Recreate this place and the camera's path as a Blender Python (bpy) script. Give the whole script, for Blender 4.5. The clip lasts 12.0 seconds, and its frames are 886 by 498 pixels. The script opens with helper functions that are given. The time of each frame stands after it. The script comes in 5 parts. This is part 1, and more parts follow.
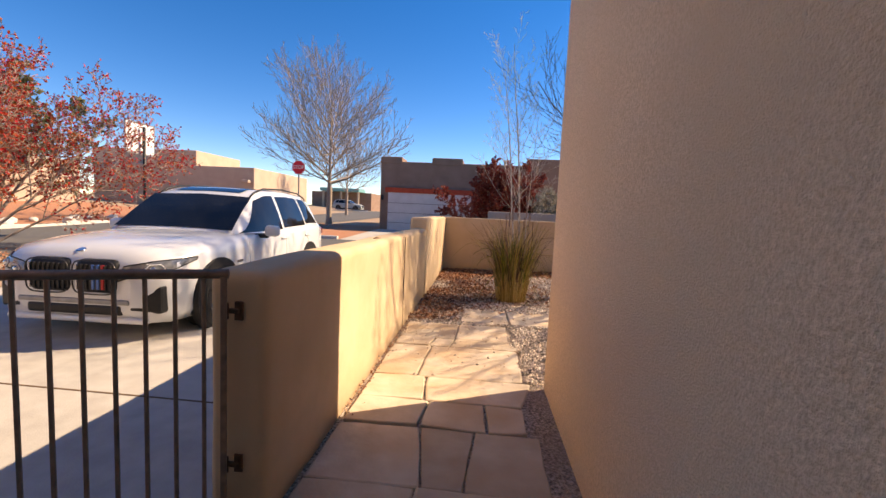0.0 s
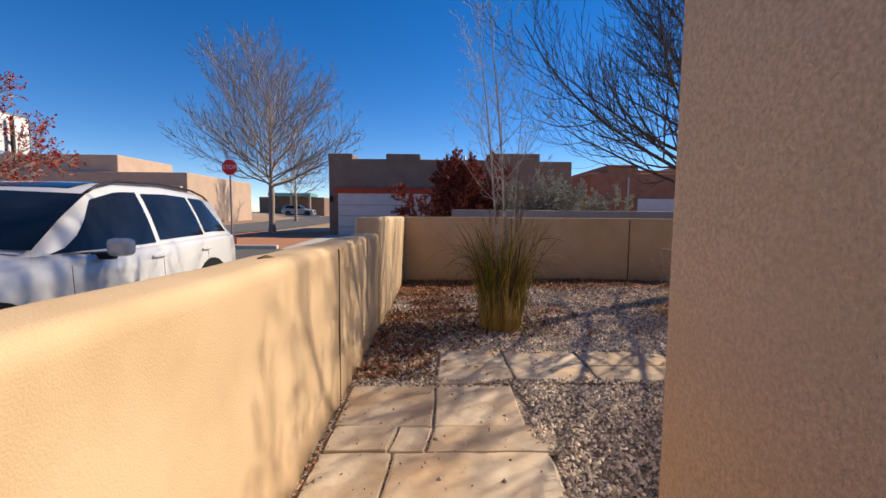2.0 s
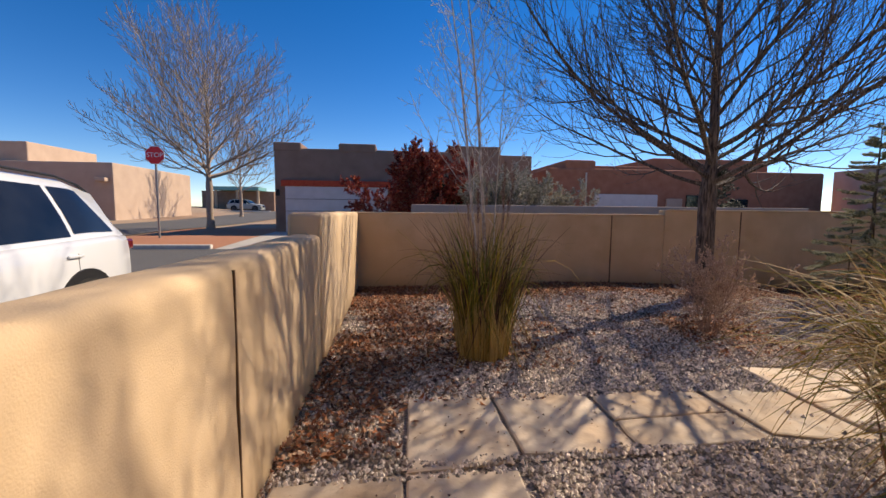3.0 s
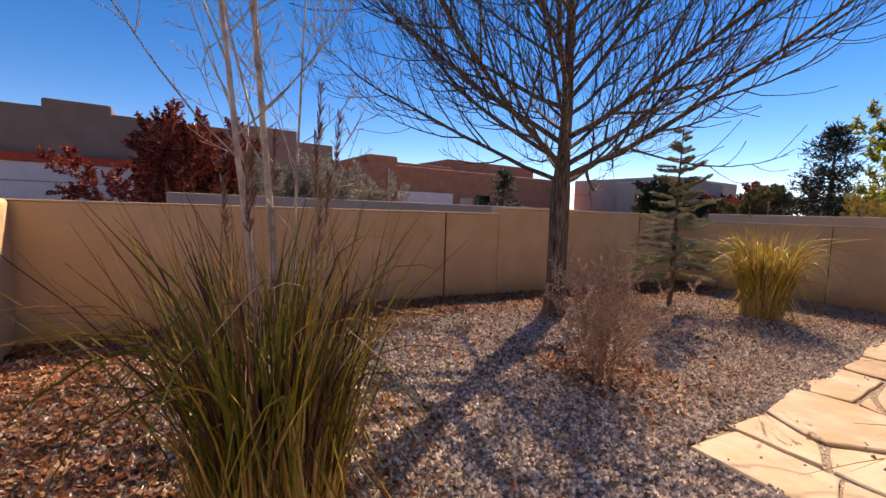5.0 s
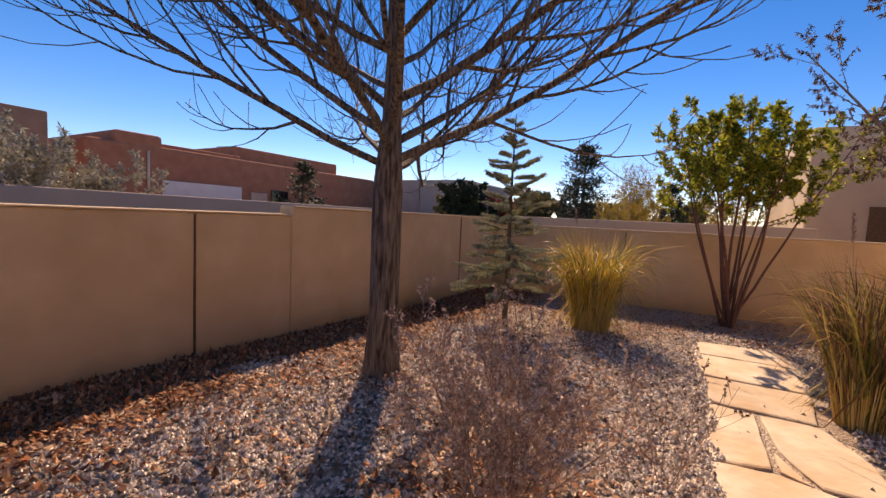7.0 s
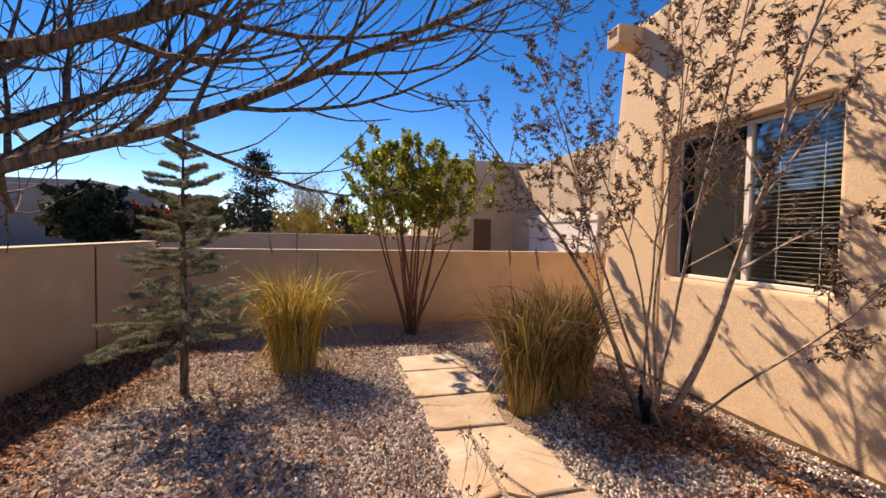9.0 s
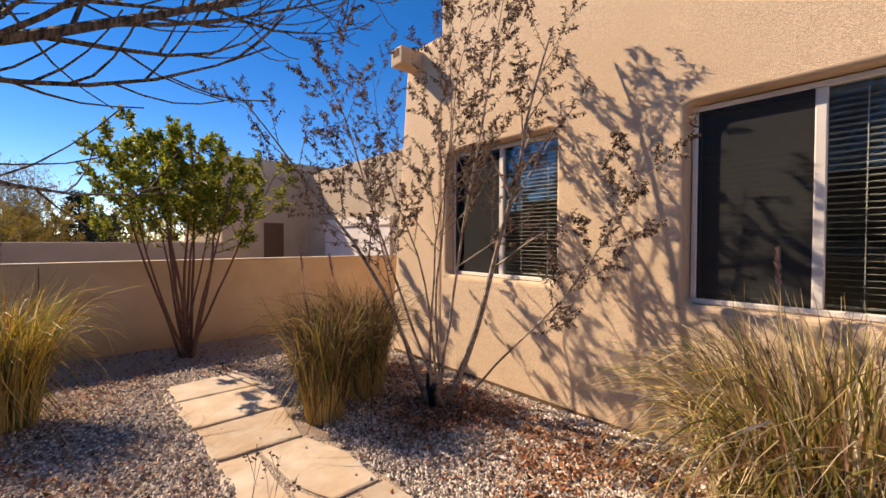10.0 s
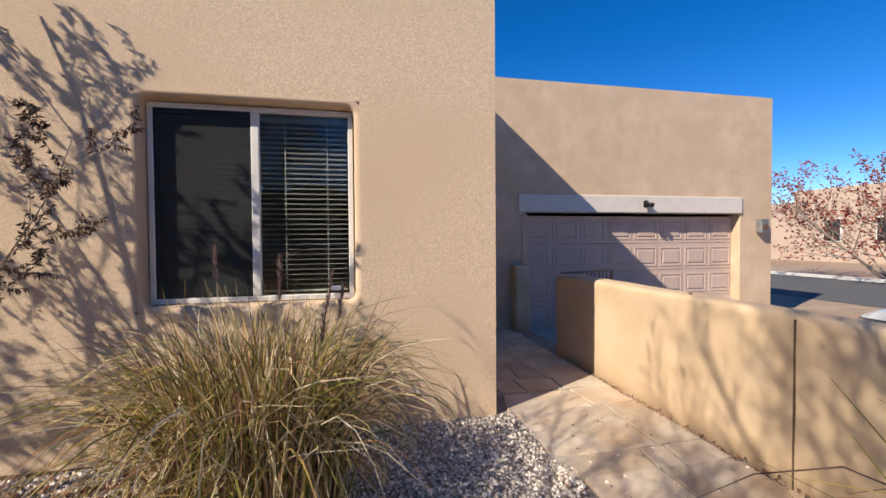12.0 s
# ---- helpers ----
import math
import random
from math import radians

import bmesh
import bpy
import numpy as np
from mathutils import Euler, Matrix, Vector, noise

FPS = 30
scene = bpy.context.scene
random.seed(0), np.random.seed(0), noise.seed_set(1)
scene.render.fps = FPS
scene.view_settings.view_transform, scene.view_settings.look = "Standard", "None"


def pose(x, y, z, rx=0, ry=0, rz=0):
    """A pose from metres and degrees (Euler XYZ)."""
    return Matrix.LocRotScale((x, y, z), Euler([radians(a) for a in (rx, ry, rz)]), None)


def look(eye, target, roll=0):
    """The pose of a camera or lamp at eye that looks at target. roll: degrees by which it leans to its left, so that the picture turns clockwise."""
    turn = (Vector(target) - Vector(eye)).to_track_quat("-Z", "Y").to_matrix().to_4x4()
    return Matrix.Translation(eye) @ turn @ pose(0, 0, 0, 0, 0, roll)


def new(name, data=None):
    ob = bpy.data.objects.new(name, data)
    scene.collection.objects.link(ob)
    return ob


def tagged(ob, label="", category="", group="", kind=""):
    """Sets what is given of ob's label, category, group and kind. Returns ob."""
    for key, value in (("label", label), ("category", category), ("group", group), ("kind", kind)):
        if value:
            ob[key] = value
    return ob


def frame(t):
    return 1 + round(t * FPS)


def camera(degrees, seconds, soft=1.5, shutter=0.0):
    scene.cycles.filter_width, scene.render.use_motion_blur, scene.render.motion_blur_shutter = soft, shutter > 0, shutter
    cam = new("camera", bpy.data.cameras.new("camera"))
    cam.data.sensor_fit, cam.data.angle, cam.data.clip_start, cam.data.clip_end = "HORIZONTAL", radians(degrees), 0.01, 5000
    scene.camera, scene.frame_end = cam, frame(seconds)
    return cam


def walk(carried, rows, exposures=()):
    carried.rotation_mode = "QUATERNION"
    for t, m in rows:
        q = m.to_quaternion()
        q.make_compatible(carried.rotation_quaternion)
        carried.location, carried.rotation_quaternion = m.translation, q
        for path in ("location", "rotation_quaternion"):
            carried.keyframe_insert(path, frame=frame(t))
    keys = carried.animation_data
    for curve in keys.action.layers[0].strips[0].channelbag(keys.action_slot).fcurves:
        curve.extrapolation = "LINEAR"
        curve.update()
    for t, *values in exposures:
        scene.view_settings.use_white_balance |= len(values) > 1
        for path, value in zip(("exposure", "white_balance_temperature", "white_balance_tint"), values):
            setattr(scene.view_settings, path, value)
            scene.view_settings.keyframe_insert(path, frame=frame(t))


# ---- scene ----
cam = camera(93.7, 12.0)
PATH = [
    (0, (0.434, 0.365, 1.466), (0.259, 2.350, 1.293), 2.7),
    (0.5, (0.440, 0.763, 1.453), (0.267, 2.748, 1.286), 2.1),
    (1, (0.354, 1.251, 1.439), (0.222, 3.240, 1.279), 1.5),
    (1.5, (0.289, 1.827, 1.410), (0.229, 3.820, 1.253), 1.1),
    (2, (0.233, 2.457, 1.389), (0.254, 4.451, 1.230), 0.5),
    (2.5, (0.182, 3.077, 1.421), (0.297, 5.067, 1.251), 0.2),
    (2.7, (0.173, 3.326, 1.397), (0.330, 5.313, 1.223), 0.2),
    (4.3, (0.341, 5.102, 1.381), (1.038, 6.965, 1.169), 1.9),
    (4.5, (0.424, 5.334, 1.383), (1.227, 7.154, 1.177), 1.5),
    (5, (0.684, 5.876, 1.376), (1.791, 7.532, 1.194), 1.8),
    (5.5, (1.025, 6.297, 1.381), (2.373, 7.765, 1.218), 2.1),
    (6, (1.384, 6.663, 1.372), (2.895, 7.964, 1.217), 2.4),
    (6.5, (1.757, 7.024, 1.397), (3.381, 8.182, 1.247), 2.6),
    (6.7, (1.907, 7.167, 1.390), (3.571, 8.267, 1.240), 2.7),
    (8.3, (2.680, 7.815, 1.675), (4.671, 7.945, 1.545), 1.8),
    (8.5, (2.724, 7.815, 1.682), (4.721, 7.778, 1.572), 1.6),
    (9, (2.773, 7.816, 1.684), (4.719, 7.352, 1.612), 1.1),
    (9.5, (2.729, 7.814, 1.686), (4.518, 6.920, 1.642), 0.6),
    (10, (2.704, 7.794, 1.694), (4.218, 6.488, 1.652), 0.2),
    (10.5, (2.663, 7.738, 1.696), (3.780, 6.080, 1.642), 0.0),
    (11, (2.580, 7.706, 1.705), (3.170, 5.796, 1.627), -0.1),
    (11.5, (2.434, 7.694, 1.683), (2.516, 5.697, 1.622), -0.2),
    (12, (2.355, 7.669, 1.689), (1.944, 5.713, 1.642), -0.4),
]
walk(cam, [(t, look(e, g, r)) for t, e, g, r in PATH], [(0, 0.92, 9600, 19), (1.0, 0.70, 9200, 17), (2.3, 0.26, 7700, 13), (4.3, 0.56, 9000, 20), (6.5, 0.66, 10300, 28), (8.3, 0.68, 9500, 23), (10.5, 0.52, 8200, 16), (12, 0.40, 6900, 10)])

# ---- world, sun, exposure ----
SUN_AZ, SUN_EL = radians(62.5), radians(38.0)
world = bpy.data.worlds.new("sky")
scene.world = world
world.use_nodes = True
sky = world.node_tree.nodes.new("ShaderNodeTexSky")
sky.sky_type, sky.sun_disc = "NISHITA", False
sky.sun_elevation, sky.sun_rotation = SUN_EL, SUN_AZ
sky.altitude, sky.air_density, sky.dust_density, sky.ozone_density = 1800, 0.85, 0.0, 3.0
back = world.node_tree.nodes["Background"]
back.inputs["Strength"].default_value = 0.14
vivid = world.node_tree.nodes.new("ShaderNodeHueSaturation")
vivid.inputs["Saturation"].default_value = 1.38
vivid.inputs["Hue"].default_value = 0.509
world.node_tree.links.new(sky.outputs[0], vivid.inputs["Color"])
world.node_tree.links.new(vivid.outputs[0], back.inputs["Color"])
sun = new("sun", bpy.data.lights.new("sun", "SUN"))
sun.data.energy, sun.data.angle, sun.data.color = 5.0, radians(0.55), (1.0, 0.93, 0.82)
SUN_DIR = Vector((math.sin(SUN_AZ) * math.cos(SUN_EL), math.cos(SUN_AZ) * math.cos(SUN_EL), math.sin(SUN_EL)))
sun.matrix_world = look(SUN_DIR * 60, (0, 0, 0))

R = random.Random(11)


# ---- materials ----
def mat(name, c1, c2, scale=6.0, rough=0.85, bump=0.0, bscale=60.0, detail=4.0, metal=0.0, c3=None, big=0.7, rnd=0.0, spec=0.3, coat=0.0, grain=1.0, depth=0.01):
    """Noise-mixed surface: c1 to c2 by a fine noise, c3 in broad patches, relief by a second noise."""
    m = bpy.data.materials.new(name)
    m.use_nodes = True
    nt = m.node_tree
    b = nt.nodes["Principled BSDF"]
    geo = nt.nodes.new("ShaderNodeNewGeometry")
    mp = nt.nodes.new("ShaderNodeMapping")
    mp.inputs["Scale"].default_value = (1, 1, grain)
    nt.links.new(geo.outputs["Position"], mp.inputs["Vector"])
    n1 = nt.nodes.new("ShaderNodeTexNoise")
    n1.inputs["Scale"].default_value, n1.inputs["Detail"].default_value = scale, detail
    nt.links.new(mp.outputs[0], n1.inputs["Vector"])
    ramp = nt.nodes.new("ShaderNodeValToRGB")
    ramp.color_ramp.elements[0].position, ramp.color_ramp.elements[1].position = 0.32, 0.68
    ramp.color_ramp.elements[0].color, ramp.color_ramp.elements[1].color = (*c1, 1), (*c2, 1)
    nt.links.new(n1.outputs["Fac"], ramp.inputs["Fac"])
    col = ramp.outputs["Color"]
    if c3:
        n2 = nt.nodes.new("ShaderNodeTexNoise")
        n2.inputs["Scale"].default_value, n2.inputs["Detail"].default_value = big, 3.0
        nt.links.new(geo.outputs["Position"], n2.inputs["Vector"])
        r2 = nt.nodes.new("ShaderNodeValToRGB")
        r2.color_ramp.elements[0].position, r2.color_ramp.elements[1].position = 0.42, 0.72
        nt.links.new(n2.outputs["Fac"], r2.inputs["Fac"])
        mx = nt.nodes.new("ShaderNodeMix")
        mx.data_type = "RGBA"
        nt.links.new(r2.outputs["Color"], mx.inputs["Factor"])
        nt.links.new(col, mx.inputs["A"])
        mx.inputs["B"].default_value = (*c3, 1)
        col = mx.outputs["Result"]
    if rnd:
        info = nt.nodes.new("ShaderNodeObjectInfo")
        isl = nt.nodes.new("ShaderNodeMath")
        isl.operation = "ADD"
        nt.links.new(info.outputs["Random"], isl.inputs[0])
        nt.links.new(geo.outputs["Random Per Island"], isl.inputs[1])
        fr = nt.nodes.new("ShaderNodeMath")
        fr.operation = "FRACT"
        nt.links.new(isl.outputs[0], fr.inputs[0])
        mr = nt.nodes.new("ShaderNodeMapRange")
        mr.inputs["To Min"].default_value, mr.inputs["To Max"].default_value = 1 - rnd, 1 + rnd
        nt.links.new(fr.outputs[0], mr.inputs["Value"])
        hs = nt.nodes.new("ShaderNodeHueSaturation")
        nt.links.new(mr.outputs[0], hs.inputs["Value"])
        nt.links.new(col, hs.inputs["Color"])
        col = hs.outputs["Color"]
    nt.links.new(col, b.inputs["Base Color"])
    b.inputs["Roughness"].default_value, b.inputs["Metallic"].default_value = rough, metal
    b.inputs["Specular IOR Level"].default_value = spec
    b.inputs["Coat Weight"].default_value, b.inputs["Coat Roughness"].default_value = coat, 0.04
    if bump:
        n3 = nt.nodes.new("ShaderNodeTexNoise")
        n3.inputs["Scale"].default_value, n3.inputs["Detail"].default_value = bscale, 3.0
        nt.links.new(mp.outputs[0], n3.inputs["Vector"])
        bp = nt.nodes.new("ShaderNodeBump")
        bp.inputs["Strength"].default_value, bp.inputs["Distance"].default_value = bump, depth
        nt.links.new(n3.outputs["Fac"], bp.inputs["Height"])
        nt.links.new(bp.outputs["Normal"], b.inputs["Normal"])
    return m


def leafmat(name, cols, rough=0.6, trans=0.35):
    """Leaves, blades and litter: one colour per island out of a ramp, a little light through."""
    m = bpy.data.materials.new(name)
    m.use_nodes = True
    nt = m.node_tree
    b = nt.nodes["Principled BSDF"]
    geo = nt.nodes.new("ShaderNodeNewGeometry")
    ramp = nt.nodes.new("ShaderNodeValToRGB")
    ramp.color_ramp.interpolation = "CONSTANT"
    for i, c in enumerate(cols):
        p = i / len(cols)
        e = ramp.color_ramp.elements[i] if i < 2 else ramp.color_ramp.elements.new(p)
        e.color = (*c, 1)
        e.position = p
    for i, c in enumerate(cols):
        ramp.color_ramp.elements[i].color = (*c, 1)
    nt.links.new(geo.outputs["Random Per Island"], ramp.inputs["Fac"])
    nt.links.new(ramp.outputs["Color"], b.inputs["Base Color"])
    b.inputs["Roughness"].default_value, b.inputs["Specular IOR Level"].default_value = rough, 0.25
    if trans:
        tr = nt.nodes.new("ShaderNodeBsdfTranslucent")
        nt.links.new(ramp.outputs["Color"], tr.inputs["Color"])
        mx = nt.nodes.new("ShaderNodeMixShader")
        mx.inputs[0].default_value = trans
        nt.links.new(b.outputs[0], mx.inputs[1])
        nt.links.new(tr.outputs[0], mx.inputs[2])
        nt.links.new(mx.outputs[0], nt.nodes["Material Output"].inputs["Surface"])
    return m


def glassmat(name, tint, clear=0.8):
    """A thin pane: see-through with a Fresnel gloss."""
    m = bpy.data.materials.new(name)
    m.use_nodes = True
    nt = m.node_tree
    nt.nodes.remove(nt.nodes["Principled BSDF"])
    tr, gl, mx, fr = (nt.nodes.new("ShaderNode" + n) for n in ("BsdfTransparent", "BsdfGlossy", "MixShader", "Fresnel"))
    tr.inputs["Color"].default_value = (*[c * clear for c in tint], 1)
    gl.inputs["Roughness"].default_value = 0.02
    gl.inputs["Color"].default_value = (0.95, 0.97, 1, 1)
    fr.inputs["IOR"].default_value = 1.52
    nt.links.new(fr.outputs[0], mx.inputs[0])
    nt.links.new(tr.outputs[0], mx.inputs[1])
    nt.links.new(gl.outputs[0], mx.inputs[2])
    nt.links.new(mx.outputs[0], nt.nodes["Material Output"].inputs["Surface"])
    return m


STUCCO = mat("stucco", (0.58, 0.42, 0.285), (0.70, 0.525, 0.37), 3.0, 0.95, 0.55, 120, 6, c3=(0.60, 0.43, 0.29), big=0.8, spec=0.1)
STUCCO_ROUGH = mat("rough_dash_stucco", (0.62, 0.455, 0.305), (0.85, 0.655, 0.47), 75.0, 0.95, 0.9, 150, 7, c3=(0.70, 0.52, 0.355), big=0.8, spec=0.1, depth=0.009)
REDSTEM = mat("dark_red_brown_bark", (0.11, 0.055, 0.04), (0.20, 0.10, 0.075), 25, 0.8, 0.5, 60)
STUCCO_WALL = mat("garden_wall_stucco", (0.55, 0.40, 0.25), (0.67, 0.505, 0.335), 2.5, 0.95, 0.22, 160, 8, c3=(0.57, 0.415, 0.265), big=0.9, spec=0.1)
CAPLINE = mat("pale_wall_cap", (0.62, 0.5, 0.36), (0.7, 0.58, 0.44), 8, 0.95, 0.3, 60)
JOINT = mat("joint_dark", (0.10, 0.06, 0.035), (0.16, 0.10, 0.06), 20, 0.95)
FLAG = mat("flagstone", (0.47, 0.375, 0.28), (0.62, 0.525, 0.415), 4.0, 0.9, 0.8, 12, 9, c3=(0.50, 0.35, 0.225), big=1.7, rnd=0.16, spec=0.15)
# gravel bed: the dark speckle puts the shade between stones into the colour
SOIL = mat("gravel_bed", (0.10, 0.075, 0.058), (0.64, 0.545, 0.46), 55, 0.95, 1.0, 55, 3, c3=(0.38, 0.275, 0.21), big=1.1, spec=0.1, depth=0.03)
GRAVEL = mat("gravel_stone", (0.38, 0.32, 0.27), (0.72, 0.635, 0.55), 30, 0.9, rnd=0.72, spec=0.2)
CONCRETE = mat("concrete", (0.36, 0.335, 0.30), (0.46, 0.435, 0.39), 5, 0.9, 0.2, 80, 6, c3=(0.48, 0.44, 0.39), big=0.6)
ASPHALT = mat("asphalt", (0.085, 0.085, 0.085), (0.13, 0.128, 0.125), 30, 0.9, 0.4, 120, 5, c3=(0.12, 0.115, 0.11), big=0.3)
EARTH = mat("dry_earth", (0.30, 0.215, 0.15), (0.42, 0.32, 0.23), 2.5, 0.95, 0.5, 30, 6, c3=(0.34, 0.20, 0.125), big=0.15)
REDGRAVEL = mat("red_gravel", (0.34, 0.14, 0.075), (0.46, 0.22, 0.13), 25, 0.95, 0.8, 60, 4, c3=(0.38, 0.19, 0.12), big=0.5)
KERB = mat("kerb_concrete", (0.5, 0.48, 0.44), (0.6, 0.57, 0.53), 8, 0.9, 0.2, 60)
BARK = mat("grey_brown_bark", (0.03, 0.024, 0.02), (0.24, 0.195, 0.165), 45, 0.95, 1.0, 45, 4, grain=0.12, depth=0.05)
BARK_FAR = mat("pale_branch_bark", (0.26, 0.20, 0.15), (0.42, 0.34, 0.28), 20, 0.9)
ASPEN = mat("pale_aspen_bark", (0.50, 0.44, 0.37), (0.72, 0.66, 0.57), 14, 0.8, 0.2, 60, c3=(0.3, 0.24, 0.19), big=9.0)
STEM = mat("shrub_stem", (0.16, 0.115, 0.085), (0.46, 0.375, 0.31), 18, 0.9)
TWIG = mat("dry_twig", (0.24, 0.155, 0.115), (0.40, 0.28, 0.22), 30, 0.9)
WHITEFRAME = mat("white_vinyl", (0.70, 0.66, 0.60), (0.78, 0.74, 0.68), 3, 0.5, spec=0.4)
BLIND = mat("blind_slat", (0.62, 0.60, 0.56), (0.70, 0.67, 0.62), 3, 0.6)
ROOM = mat("room_paint", (0.40, 0.33, 0.25), (0.45, 0.37, 0.28), 2, 0.9)
WOOD = mat("brown_wood", (0.20, 0.085, 0.035), (0.28, 0.13, 0.06), 12, 0.6)
GLASS = glassmat("window_glass", (0.9, 0.95, 0.95), 0.85)
PAINT = mat("white_car_paint", (0.62, 0.64, 0.66), (0.65, 0.67, 0.69), 2, 0.25, spec=0.5, coat=0.8)
BLACKPL = mat("black_plastic", (0.012, 0.012, 0.013), (0.02, 0.02, 0.021), 40, 0.45)
TYRE = mat("tyre_rubber", (0.015, 0.015, 0.015), (0.028, 0.027, 0.026), 40, 0.85)
CHROME = mat("bright_metal", (0.6, 0.6, 0.62), (0.68, 0.68, 0.7), 10, 0.22, metal=1.0)
DARKALLOY = mat("dark_alloy", (0.04, 0.04, 0.043), (0.07, 0.07, 0.073), 10, 0.35, metal=0.8)
LAMPGLASS = mat("headlamp_lens", (0.10, 0.11, 0.12), (0.22, 0.23, 0.25), 18, 0.08, spec=0.6, coat=1.0)
REDLENS = mat("red_lens", (0.10, 0.008, 0.01), (0.16, 0.012, 0.012), 8, 0.15, coat=0.8)
BADGE_BLUE = mat("badge_blue", (0.03, 0.10, 0.32), (0.05, 0.15, 0.42), 8, 0.3, coat=0.5)
BADGE_RED = mat("badge_red", (0.35, 0.02, 0.02), (0.45, 0.03, 0.03), 8, 0.35)
IRON = mat("brown_painted_iron", (0.20, 0.13, 0.09), (0.30, 0.205, 0.15), 18, 0.55, 0.2, 50)
RUST = mat("rusty_hinge", (0.10, 0.05, 0.03), (0.2, 0.10, 0.06), 30, 0.8, metal=0.4)
DOORPAINT = mat("garage_door_paint", (0.52, 0.385, 0.32), (0.58, 0.44, 0.37), 3, 0.6, 0.1, 40)
TRIMPAINT = mat("cream_trim_paint", (0.66, 0.59, 0.52), (0.72, 0.65, 0.58), 4, 0.7, 0.2, 40)
METALGREY = mat("grey_metal", (0.25, 0.25, 0.25), (0.34, 0.34, 0.34), 12, 0.5, metal=0.6)
SIGNRED = mat("sign_red", (0.75, 0.03, 0.04), (0.82, 0.04, 0.05), 5, 0.4)
SIGNWHITE = mat("sign_white", (0.75, 0.75, 0.75), (0.82, 0.82, 0.82), 5, 0.4)
BOARD = mat("backboard_white", (0.62, 0.64, 0.64), (0.70, 0.72, 0.72), 2, 0.5)
ADOBE_DARK = mat("dark_taupe_stucco", (0.235, 0.155, 0.115), (0.29, 0.195, 0.15), 1.5, 0.95, 0.3, 50, spec=0.1)
ADOBE_RED = mat("red_brown_stucco", (0.33, 0.14, 0.085), (0.40, 0.18, 0.115), 1.5, 0.95, 0.3, 50, spec=0.1)
ADOBE_PINK = mat("pale_pink_stucco", (0.46, 0.34, 0.26), (0.52, 0.39, 0.30), 1.0, 0.95, 0.3, 50, spec=0.1)
ADOBE_GREY = mat("grey_taupe_stucco", (0.38, 0.31, 0.26), (0.44, 0.36, 0.31), 1.0, 0.95, 0.3, 50, spec=0.1)
ADOBE_TAN = mat("tan_stucco", (0.42, 0.34, 0.25), (0.49, 0.40, 0.30), 1.0, 0.95, 0.3, 50, spec=0.1)
WHITEDOOR = mat("white_garage_door", (0.62, 0.58, 0.55), (0.68, 0.64, 0.61), 3, 0.6)
REDTRIM = mat("red_lintel", (0.46, 0.055, 0.022), (0.56, 0.085, 0.035), 6, 0.7)
TEAL = mat("teal_metal_roof", (0.10, 0.30, 0.30), (0.16, 0.38, 0.37), 6, 0.5)
DARKWIN = mat("dark_window", (0.006, 0.007, 0.009), (0.014, 0.016, 0.02), 3, 0.04, spec=0.4)
GRASS_A = leafmat("tawny_green_grass", [(0.22, 0.20, 0.035), (0.52, 0.36, 0.11), (0.10, 0.12, 0.02), (0.60, 0.44, 0.18), (0.10, 0.05, 0.035), (0.16, 0.17, 0.025), (0.30, 0.15, 0.08), (0.42, 0.33, 0.05), (0.12, 0.07, 0.05)], 0.55, 0.25)
GRASS_B = leafmat("golden_green_grass", [(0.60, 0.38, 0.05), (0.15, 0.19, 0.02), (0.62, 0.45, 0.11), (0.10, 0.13, 0.02), (0.46, 0.29, 0.08), (0.24, 0.24, 0.03), (0.66, 0.50, 0.20), (0.28, 0.14, 0.07)], 0.55, 0.25)
GRASS_C = leafmat("straw_grass", [(0.60, 0.46, 0.24), (0.42, 0.29, 0.08), (0.20, 0.20, 0.04), (0.74, 0.62, 0.42), (0.36, 0.19, 0.10), (0.24, 0.21, 0.05), (0.52, 0.38, 0.17), (0.13, 0.08, 0.05)], 0.55, 0.25)
GRASS_D = leafmat("dark_tawny_grass", [(0.20, 0.18, 0.04), (0.42, 0.29, 0.10), (0.11, 0.12, 0.025), (0.07, 0.045, 0.03), (0.22, 0.11, 0.06), (0.34, 0.23, 0.08), (0.13, 0.07, 0.045)], 0.55, 0.25)
STALK = leafmat("straw_stalk", [(0.58, 0.40, 0.13), (0.42, 0.28, 0.08), (0.64, 0.48, 0.20)], trans=0.1)
PLUME = leafmat("mauve_plume", [(0.20, 0.11, 0.09), (0.42, 0.32, 0.26), (0.28, 0.17, 0.14)], trans=0.2)
LITTER = leafmat("brown_leaf_litter", [(0.22, 0.085, 0.045), (0.36, 0.135, 0.06), (0.14, 0.065, 0.04), (0.44, 0.22, 0.12), (0.26, 0.13, 0.08), (0.50, 0.33, 0.22), (0.10, 0.05, 0.035)], 0.8, 0.1)
GREENLEAF = leafmat("green_evergreen_leaf", [(0.12, 0.17, 0.025), (0.24, 0.29, 0.035), (0.38, 0.40, 0.05), (0.07, 0.11, 0.02), (0.54, 0.46, 0.07), (0.28, 0.33, 0.04)], 0.35, 0.45)
DRYLEAF = leafmat("dry_brown_leaf", [(0.12, 0.075, 0.055), (0.20, 0.13, 0.095), (0.08, 0.05, 0.04), (0.26, 0.19, 0.14)], 0.8, 0.15)
SEEDHEAD = leafmat("grey_seed_spike", [(0.20, 0.17, 0.14), (0.30, 0.26, 0.21), (0.15, 0.12, 0.10)], 0.8, 0.1)
NEEDLE = leafmat("grey_green_needle", [(0.33, 0.36, 0.22), (0.50, 0.51, 0.37), (0.19, 0.21, 0.12), (0.58, 0.54, 0.39)], 0.6, 0.2)
